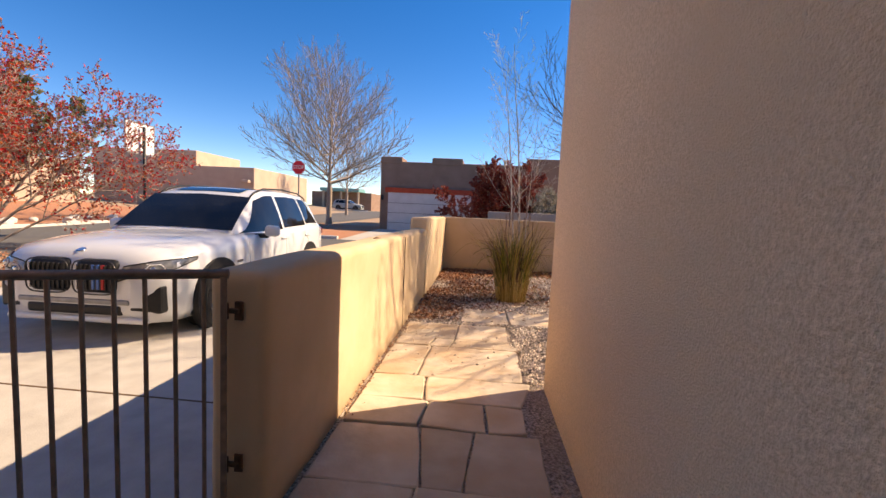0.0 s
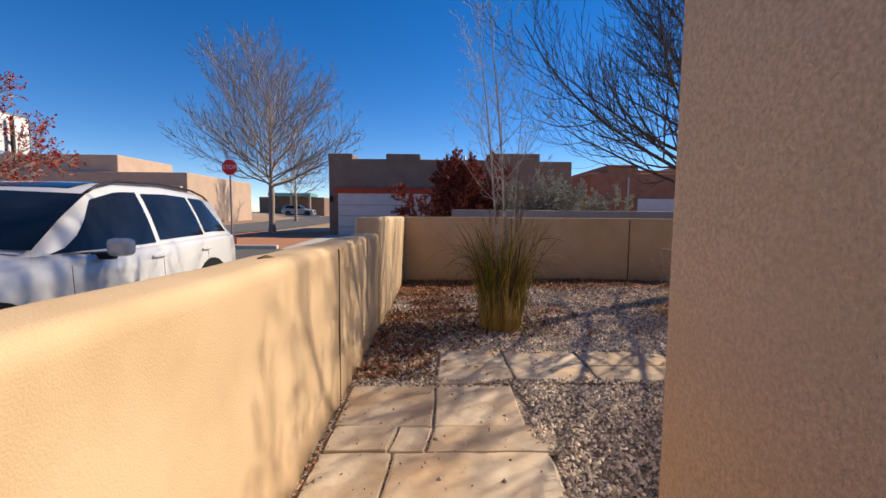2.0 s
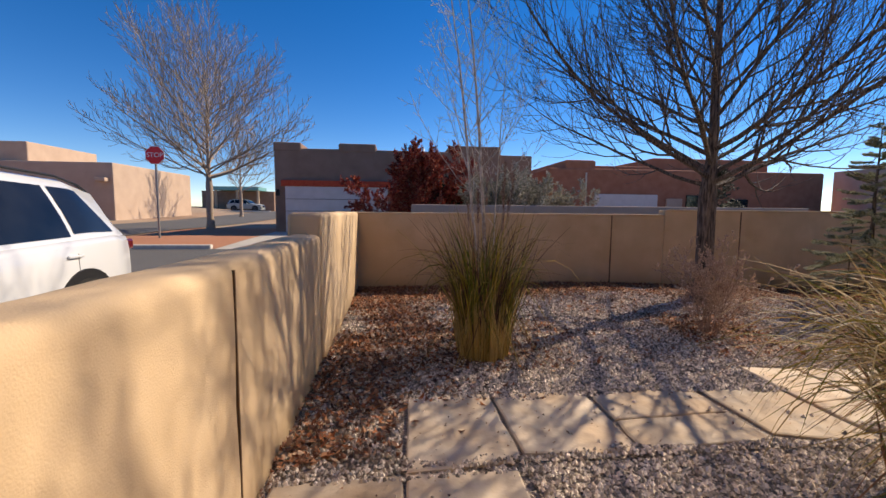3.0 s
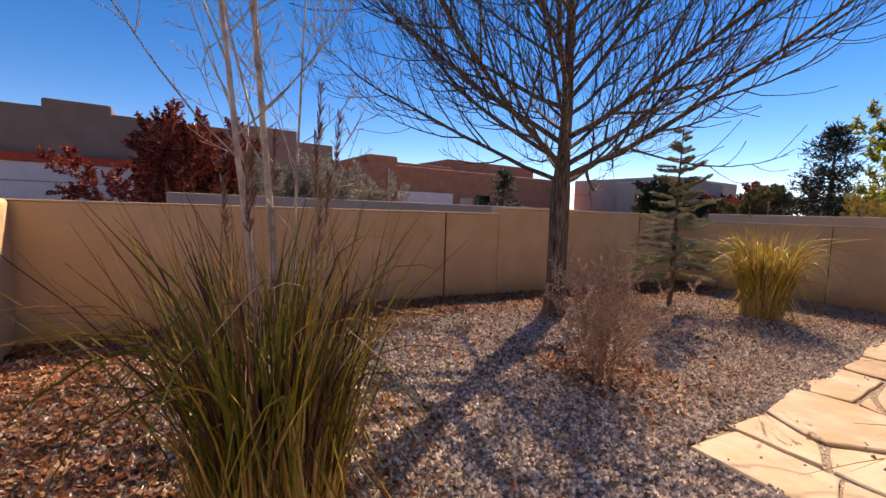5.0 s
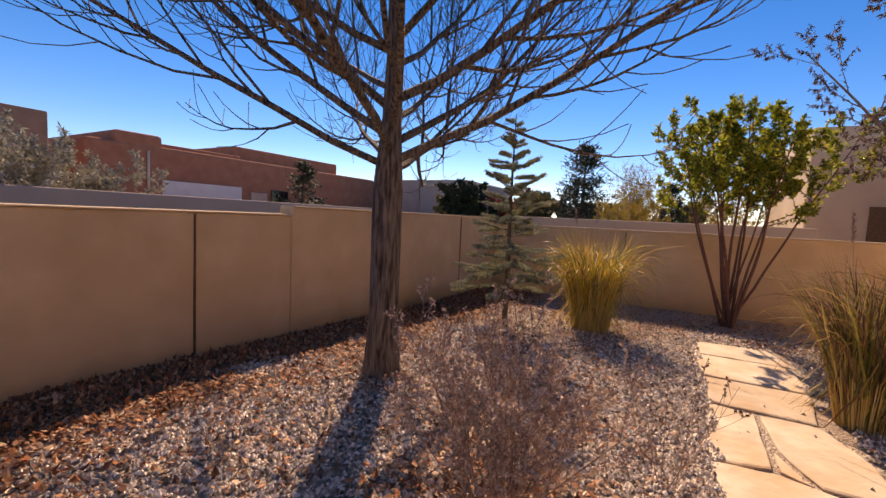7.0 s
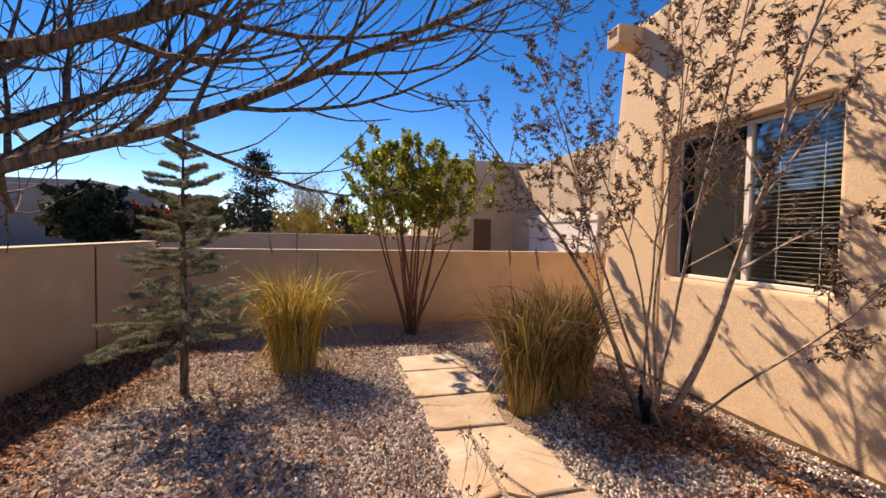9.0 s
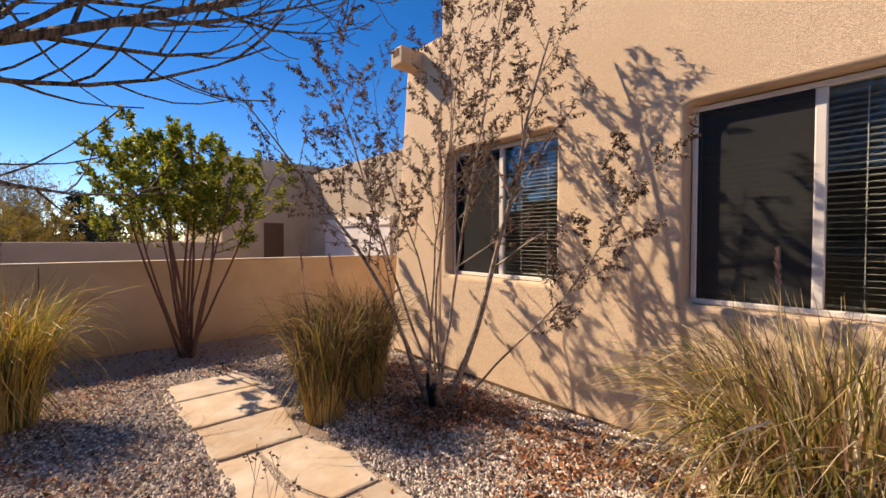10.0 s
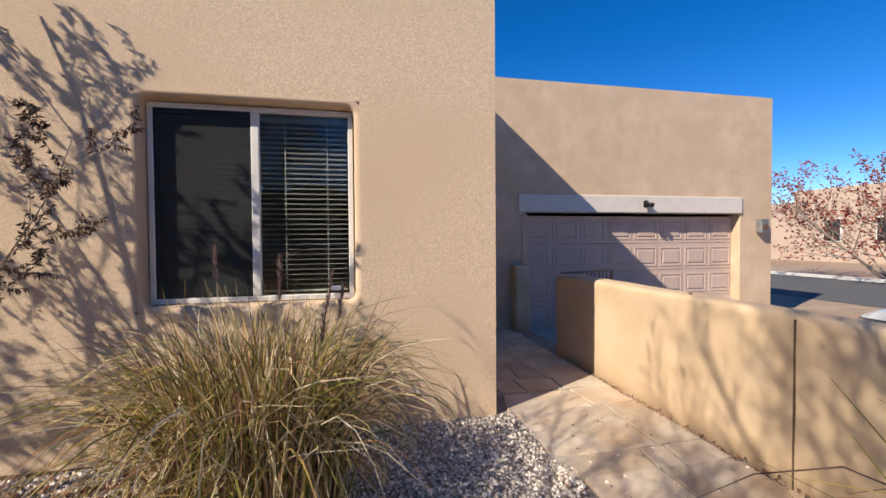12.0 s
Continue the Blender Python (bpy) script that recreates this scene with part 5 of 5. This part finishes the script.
pk = thing("pink_house", "pale pink stucco flat-roofed house across the street", "house", (-26, 44, 0.5))
block(pk, (-36, 38, .2), (-21, 50, 4.85), ADOBE_PINK)
block(pk, (-38, 38.6, .2), (-27.2, 46, 6.35), ADOBE_PINK)
block(pk, (-22, 37.5, 3.4), (-21.3, 38.1, 3.7), ADOBE_PINK, 0.05, "spout")
block(pk, (-25.8, 37.94, 1.6), (-24.6, 38.02, 2.9), WHITEFRAME, 0.02, "window")
tn = thing("tan_house", "tan stucco house behind the autumn trees", "house", (-34, 24, .8))
block(tn, (-44, 17, .3), (-31.5, 31, 4.2), ADOBE_PINK)
block(tn, (-44, 20, 4), (-34, 30, 5.6), ADOBE_PINK)

sw = thing("white_house", "pale stucco house with windows across the street", "house", (-36, -14, 0))
block(sw, (-48, -24, -.3), (-31.5, -4, 4.4), ADOBE_PINK)
block(sw, (-48, -20, 4), (-33, -9, 5.4), ADOBE_PINK, 0.1, "parapet")
for y in (-16.6, -13.4, -10.4, -7):
    far_window(sw, (-31.54, y, 1.3), (-31.42, y + 1.2, 3.0), 0)

tl = thing("teal_roof_house", "distant dark house with a teal metal porch roof", "house", (-26, 82, 1.0))
block(tl, (-33, 80, .5), (-21, 88, 4.6), ADOBE_DARK)
block(tl, (-30, 76.5, 4.6), (-22.5, 81, 5.2), TEAL, 0.05, "roof")
for x in (-29.6, -26.2, -22.9):
    block(tl, (x, 76.7, .5), (x + .35, 77.05, 4.62), ADOBE_TAN, 0.02, "post")

# the next house east, same plan as this one
eh = thing("east_house", "tan-grey stucco house with set-back white garage", "house", (20.8, 0.2, 0))
block(eh, (20.8, -8, -.4), (29, 3.7, 5.05), ADOBE_TAN, 0.06)
block(eh, (13.3, -8, -.4), (20.9, .2, 4.6), ADOBE_TAN, 0.06)
block(eh, (14.1, .16, -.2), (18.9, .26, 2.2), WHITEDOOR, 0.01, "garage_door")
block(eh, (14.0, .14, 2.2), (19.0, .32, 2.5), TRIMPAINT, 0.02, "lintel")
for k in range(3):
    block(eh, (14.1, .25, .38 + .6 * k), (18.9, .266, .40 + .6 * k), JOINT, 0, "door_groove")
# open doorway as a flat dark slab, its inner shade put into the colour
block(eh, (20.74, 1.3, -.2), (20.82, 2.1, 2.4), JOINT, 0.01, "doorway")
tagged(part("wall_east_neighbour", bx((19.0, 3.7, -.3), (19.22, 14, 1.6), .03, 2), ADOBE_TAN), "tan stucco yard wall of the house next door", "wall", "", "structure")
tagged(part("wall_far_east", bx((22, 14, -.3), (60, 14.25, 1.5), .03, 2), ADOBE_TAN), "distant tan stucco yard wall", "wall", "", "structure")


# ---- street and distant plants ----
shade_tree("street_tree", "large bare street tree with dense fine twigs", (-9.4, 26.6, street_z(0, 26.6)), 8.2, 2.6, 5.9, 0.17, 9, BARK_FAR, 40, (15, 7), 0.009, low=12, lift=0.26, high=62, shrink=0.3)
shade_tree("street_tree", "bare tree behind the street", (-15, 47, street_z(0, 47)), 8, 2.4, 5.0, 0.15, 14, BARK_FAR, 20, (9, 5), 0.014, low=30, high=74, shrink=0.5)


def leaf_tree(name, label, at, stems, hgt, leaf, bark, seed, per, ln, wd, kids=(9, 6), spread=(50, 84), rad=.05, category="tree", depth=2, leafdepth=1, lift=.3):
    rng = random.Random(seed)
    ss = [(rng.uniform(-.2, .2), rng.uniform(-.2, .2), 360 * i / stems + rng.uniform(-25, 25), rng.uniform(*spread), hgt * rng.uniform(.8, 1.1), rad * rng.uniform(.7, 1.1)) for i in range(stems)]
    return stems_plant(name, label, at, ss, dict(seg=(9, 6, 4), jit=.08, lift=(lift, .3, .2), rmin=.006, depth=depth, kids=kids, first=.25, ang=42, ratio=.42, leafdepth=leafdepth), leaf, category, seed, bark, "foliage", per, ln, wd, .2, .1)


leaf_tree("crabapple_tree", "half-bare tree with scattered bright red leaves by the street", (-12.3, 9.6, street_z(0, 9)), 12, 5.0, REDLEAF, BARK_FAR, 41, 2, .085, .06, (18, 10, 4), (18, 78), .05, depth=3, leafdepth=2, lift=.06)
leaf_tree("crabapple_tree", "half-bare tree with thin purple-red leaves", (-18.4, -4.6, street_z(0, -6)), 8, 5.6, MAROON, BARK_FAR, 42, 5, .13, .08, (14, 8), (30, 75), .06, lift=.15)
leaf_tree("olive_tree", "dull olive-green tree behind the red one", (-20.5, 15.5, .6), 10, 6.0, OLIVE, BARK_FAR, 43, 30, .22, .09, (10, 7), (30, 85), .08)
leaf_tree("olive_tree", "orange-brown shrub across the street", (-19.8, 11.0, .5), 8, 2.2, REDLEAF, BARK_FAR, 47, 10, .12, .08, (8, 5), (25, 80), .03)
leaf_tree("maple_shrub", "dense maroon-leaved shrub before the neighbour garage", (1.05, 20.0, street_z(0, 20)), 10, 3.2, MAROON, BARK_FAR, 44, 40, .10, .055, (13, 8), (30, 88), .035, "shrub")
for i, (x, y, h) in enumerate(((3.6, 19.8, 2.3), (5.2, 19.6, 2.5), (6.6, 19.9, 2.2))):
    leaf_tree("sage_bush", "grey-green sage bush over the neighbour wall", (x, y, street_z(0, 20)), 9, h, SAGE, BARK_FAR, 50 + i, 22, .12, .04, (9, 5), (45, 85), .025, "bush")
leaf_tree("juniper_bush", "dark green juniper by the low wall", (2.4, 20.8, .2), 9, 2.2, PINE, BARK_FAR, 55, 30, .12, .05, (9, 5), (45, 85), .03, "bush")


def conifer(name, label, at, h, r, leaf, seed, n=26, ln=.3):
    rng = random.Random(seed)
    t = thing(name, label, "tree", at)
    s = Soup()
    s.tube([Vector((0, 0, -.3)), Vector((0, 0, h * .5)), Vector((0, 0, h))], [.03 * h, .02 * h, .01], 7)
    s.out("trunk", BARK, t)
    b, l = Soup(), Soup()
    for k in range(n * 4):
        z = h * (.16 + .84 * rng.random() ** .9)
        f = z / h
        a = rng.uniform(0, 6.28)
        rl = r * (1 - f) ** .6 * rng.uniform(.55, 1.1) + .15
        p = Vector((0, 0, z))
        d = Vector((math.cos(a), math.sin(a), rng.uniform(.05, .5))).normalized()
        e = p + d * rl
        b.tube([p, e], [.02, .006], 3)
        for j in range(34):
            q = p.lerp(e, rng.uniform(.35, 1.05)) + Vector((rng.gauss(0, .12), rng.gauss(0, .12), rng.gauss(0, .10))) * r * .5
            v = Vector((rng.uniform(-1, 1), rng.uniform(-1, 1), rng.uniform(-.2, 1))).normalized()
            l.leaf(q, v, v.orthogonal().normalized(), ln * rng.uniform(.6, 1.2), ln * .22, .1)
    b.out("limb_wood", BARK, t, "", False, "stuff")
    l.out("foliage", leaf, t, "", False, "stuff")
    return t


conifer("pine_tree", "dark green pine beyond the garden wall", (30, 13.0, 0), 6.2, 2.5, PINE, 61, 34, .36)
conifer("pine_tree", "small dark conifer in the distance", (33, 8.0, 0), 4.2, 1.3, PINE, 62, 20, .3)
conifer("pine_tree", "dark conifer behind the red house wall", (19.5, 27, .3), 3.9, 1.5, PINE, 63, 22, .3)
leaf_tree("willow_tree", "pale bare willow with yellow tops far off", (46, 11.2, 0), 40, 6.6, YELLOW, TWIG, 64, 2, .2, .07, (8, 4), (60, 88), .035)
leaf_tree("yellow_shrub", "yellow autumn shrub behind the wall", (24, 9.3, 0), 14, 2.9, YELLOW, BARK_FAR, 65, 14, .13, .05, (7, 5), (40, 85), .03, "shrub")
leaf_tree("orange_shrub", "thin orange shrub behind the wall", (27, 5.2, 0), 10, 3.4, YELLOW, BARK_FAR, 66, 7, .13, .05, (7, 5), (40, 85), .03, "shrub")
for i, (x, y, h, m) in enumerate(((34, 17.5, 3.4, OLIVE), (40, 20.5, 3.6, MAROON), (44, 21, 3.6, PINE), (31, 22, 3.0, OLIVE), (50, 12, 3.4, OLIVE), (26, 19.5, 3.2, PINE), (60, 26, 4.5, OLIVE), (50, 6.5, 3.8, OLIVE), (55, 15.5, 4.2, OLIVE), (58, 20, 4.4, PINE), (-40, 60, 5, OLIVE), (-4, 60, 5, OLIVE), (6, 66, 5, OLIVE))):
    leaf_tree("distant_bush", "dark rounded bush in the distance", (x, y, street_z(0, y)), 9, h, m, BARK_FAR, 70 + i, 22, .26, .12, (9, 6), (30, 85), .04, "bush")


# ---- dark litter rocks along the far yard ----
rk = random.Random(4)
for k in range(14):
    x, y = -18.6 - rk.random() * 1.6, 9 + k * .95
    bm = bmesh.new()
    bmesh.ops.create_icosphere(bm, subdivisions=2, radius=rk.uniform(.14, .32))
    for v in bm.verts:
        v.co += noise.noise_vector(v.co * 4 + Vector((k, 0, 0))) * .07
        v.co.z *= .7
    ob = tagged(part("yard_rock", bm, KERB), "pale landscaping rock in the red gravel yard", "rock", "yard rocks")
    ob.location = (x, y, land_z(x, y) + .12)


# ---- flagstones ----
path_floor = thing("flagstone_path", "irregular sandstone flagstones set in gravel", "path", (0, 0, 0), "", "structure")
fr_ = random.Random(17)


def slab(corners, zf):
    """One flagstone: an uneven polygon with broken edges, 5 cm thick, standing a little proud."""
    c = sum((Vector((x, y, 0)) for x, y in corners), Vector()) / len(corners)
    out = []
    n = len(corners)
    for i in range(n):
        p, q = Vector((*corners[i], 0)), Vector((*corners[(i + 1) % n], 0))
        ln = (q - p).length
        k = max(2, int(ln / 0.13))
        for j in range(k):
            w = p.lerp(q, j / k)
            w += (c - w).normalized() * (0.001 + fr_.uniform(0, .013) + (0.008 if j == 0 else 0))
            out.append(w)
    lift = fr_.uniform(.012, .024)
    tilt = fr_.uniform(-.006, .006)
    bm = bmesh.new()
    top = [bm.verts.new((w.x - c.x, w.y - c.y, zf(w.x, w.y) + lift - .006 + tilt * (w.x - c.x))) for w in out]
    inn = [bm.verts.new(((w.x - c.x) * .965, (w.y - c.y) * .965, zf(w.x, w.y) + lift + tilt * (w.x - c.x) + fr_.uniform(-.001, .001))) for w in out]
    bot = [bm.verts.new((w.x - c.x, w.y - c.y, zf(w.x, w.y) - .05)) for w in out]
    m = len(out)
    bm.faces.new(inn)
    for i in range(m):
        bm.faces.new((top[i], top[(i + 1) % m], inn[(i + 1) % m], inn[i]))
        bm.faces.new((bot[i], bot[(i + 1) % m], top[(i + 1) % m], top[i]))
    o = part("flagstone", bm, FLAG, path_floor)
    o.location = (c.x, c.y, 0)


def jig(a=.06):
    return fr_.uniform(-a, a)


def lay_rows(rows, along):
    """rows: (start, end, cuts across); a shared jitter keeps neighbouring slabs edge to edge."""
    for s0, s1, cuts in rows:
        e = [(c + jig(), c + jig()) for c in cuts]
        e[0] = (cuts[0] + jig(.08), cuts[0] + jig(.08)) if along == "x" else (cuts[0], cuts[0])
        e[-1] = (cuts[-1] + jig(.08), cuts[-1] + jig(.08))
        ends = [(s0 + jig(.02), s1 + jig(.02)) for _ in cuts]
        for i in range(len(cuts) - 1):
            pts = [(e[i][0], ends[i][0]), (e[i + 1][0], ends[i + 1][0]), (e[i + 1][1], ends[i + 1][1]), (e[i][1], ends[i][1])]
            slab([p if along == "y" else (p[1], p[0]) for p in (pts if along == "y" else pts[::-1])], garden_z)


lay_rows([(-.15, .75, (-.46, .3, .97)), (.75, 1.6, (-.46, -.05, .97)), (1.6, 2.42, (-.46, .13, .95)), (2.42, 3.05, (-.46, .14, .47, .96)), (3.05, 3.45, (-.45, .12, .52, .9)),
          (3.45, 3.92, (-.45, .05, .9)), (3.92, 4.78, (-.45, -.04, .92)), (4.78, 5.08, (-.44, -.06, .21, .9)), (5.08, 5.74, (-.45, .19, .86))], "y")
lay_rows([(.24, .87, (5.76, 6.62)), (.89, 1.6, (5.8, 6.62)), (1.62, 2.5, (5.85, 6.24, 6.6)), (2.53, 3.25, (5.86, 6.62)), (3.27, 3.8, (5.95, 6.4, 6.98))], "x")
for corners in (((3.82, 5.98), (4.5, 6.02), (4.52, 6.34), (4.22, 6.6), (3.84, 6.5)),
                ((3.84, 6.53), (4.2, 6.64), (4.24, 6.76), (4.38, 7.0), (3.83, 7.04)),
                ((4.55, 6.36), (5.27, 6.35), (5.35, 6.71), (5.25, 7.09), (4.43, 7.02), (4.26, 6.75), (4.25, 6.62)),
                ((4.53, 6.02), (5.34, 6.1), (5.32, 6.32), (4.56, 6.33)),
                ((5.37, 6.12), (5.9, 6.1), (6.42, 6.28), (6.38, 6.68), (5.72, 6.66), (5.34, 6.50)),
                ((5.33, 6.54), (5.70, 6.69), (5.40, 6.70)),
                ((5.40, 6.73), (6.36, 6.71), (6.38, 7.03), (5.66, 7.1), (5.28, 7.08)),
                ((6.44, 6.28), (7.24, 6.16), (7.17, 7.06), (6.42, 7.03)),
                ((7.27, 6.15), (8.12, 6.15), (8.07, 7.12), (7.21, 7.06)),
                ((8.16, 6.14), (8.92, 6.2), (8.74, 7.12), (8.11, 7.14))):
    slab(corners, garden_z)

# ---- gravel and leaf litter ----
gr_ = Soup()
gx = random.Random(99)
count = 0
octa = [(1, 0, 0), (0, 1, 0), (-1, 0, 0), (0, -1, 0), (0, 0, 1)]


def on_path(x, y):
    """True on the flagstones, up to an uneven rim where gravel spills over them."""
    spill = .03 + .09 * max(0, noise.noise(Vector((x * 3.1, y * 3.1, 2))) + .3)
    if -.5 < x < .95 - spill and y < 5.7:
        return True
    if .2 < x < 8.8:
        lo = 5.8 if x < 3.3 else 6.02
        hi = 6.62 if x < 3.3 else 7.1
        return lo + spill < y < hi - spill
    return False


while count < 125000:
    x, y = gx.uniform(-.47, 9.6), gx.uniform(3.92, 11.1)
    near = math.hypot(x - 2.2, y - 6.6)
    if gx.random() > 1.0 / (1 + (near / 3.4) ** 2) + .10:
        continue
    if on_path(x, y) and gx.random() > .006:
        continue
    r = gx.uniform(.008, .021)
    z = garden_z(x, y) + (0.016 if (-.5 < x < .97 and y < 5.72) or (.2 < x < 8.85 and 5.78 < y < (6.66 if x < 3.3 else 7.12)) else 0)
    b = len(gr_.v)
    a = gx.uniform(0, 6.28)
    ca, sa = math.cos(a), math.sin(a)
    rx, ry, rz = r * gx.uniform(.7, 1.3), r * gx.uniform(.6, 1.1), r * gx.uniform(.7, 1.3)
    for ox, oy, oz in octa:
        px, py = ox * rx * gx.uniform(.8, 1.2), oy * ry * gx.uniform(.8, 1.2)
        gr_.v.append((x + px * ca - py * sa, y + px * sa + py * ca, z + oz * rz + (.002 if oz == 0 else 0)))
    gr_.f += [(b, b + 1, b + 4), (b + 1, b + 2, b + 4), (b + 2, b + 3, b + 4), (b + 3, b, b + 4)]
    count += 1
tagged(gr_.out("gravel", GRAVEL), "small grey and tan crushed gravel stones", "gravel", "", "stuff")

lf_ = Soup()
lx = random.Random(77)


def litter(x, y, z, size=.055):
    d = Vector((lx.uniform(-1, 1), lx.uniform(-1, 1), lx.uniform(-.15, .35))).normalized()
    sd = d.cross(Vector((lx.uniform(-.4, .4), lx.uniform(-.4, .4), 1))).normalized()
    lf_.leaf(Vector((x, y, z + lx.uniform(.010, .032))), d, sd, size * lx.uniform(.6, 1.3), size * lx.uniform(.4, .8), lx.uniform(-.1, .5))


spots = [(WX + .02, WX + .9, 5.9, 11.0, 9000), (WX, 10.9, 10.2, 11.1, 72000), (3.2, 4.6, 7.2, 8.7, 2600), (0.0, 2.2, 7.0, 9.5, 4500), (2, 9, 7.2, 10.6, 6000), (5.2, 8.4, 4.0, 5.6, 8000), (3.0, 6.5, 4.0, 5.8, 6500), (8.5, 11, 5.0, 10.8, 4000), (5.0, 7.5, 5.4, 6.3, 120)]
for x0, x1, y0, y1, n in spots:
    k = 0
    while k < n:
        x, y = lx.uniform(x0, x1), lx.uniform(y0, y1)
        k += 1
        if x1 - x0 > 8 and y1 > 11:
            y = 11.1 - abs(lx.gauss(0, .52))
        u, v = (x - (x0 + x1) / 2) / (x1 - x0) * 2, (y - (y0 + y1) / 2) / (y1 - y0) * 2
        if x0 > WX + .1 and lx.random() > (1 - u * u) * (1 - v * v) * 1.6:
            continue
        if x1 - x0 < 1.5 and x0 < 0:
            x = WX + .02 + abs(lx.gauss(0, .62))
        if y < 10.7 and noise.noise(Vector((x * 1.4, y * 1.4, 0))) + lx.uniform(-.35, .6) < 0:
            continue
        if on_path(x, y) and lx.random() > .12:
            continue
        litter(x, y, garden_z(x, y))
for k in range(15000):
    x, y = lx.uniform(1.6, 10.8), lx.uniform(7.1, 10.6)
    if noise.noise(Vector((x * .8, y * .8, 5))) + lx.uniform(-.5, .6) > 0:
        litter(x, y, garden_z(x, y), .026)
for k in range(260):
    litter(WX + .02 + abs(lx.gauss(0, .03)), lx.uniform(3.0, 7.0), garden_z(0, 4) + .01, .03)
for k in range(1800):
    x, y = -9.3 + lx.gauss(0, 1.2), 8.6 + lx.gauss(0, 1.4)
    if x > -7.2:
        continue
    litter(x, y, street_z(x, y) + .01, .09)
for k in range(420):
    x, y = lx.uniform(-.4, 3.0), lx.uniform(4.2, 6.7)
    if on_path(x, y):
        litter(x, y, garden_z(x, y) + .012, .018)
tagged(lf_.out("leaf_litter", LITTER), "fallen brown and rust leaves on the gravel", "leaves", "", "stuff")
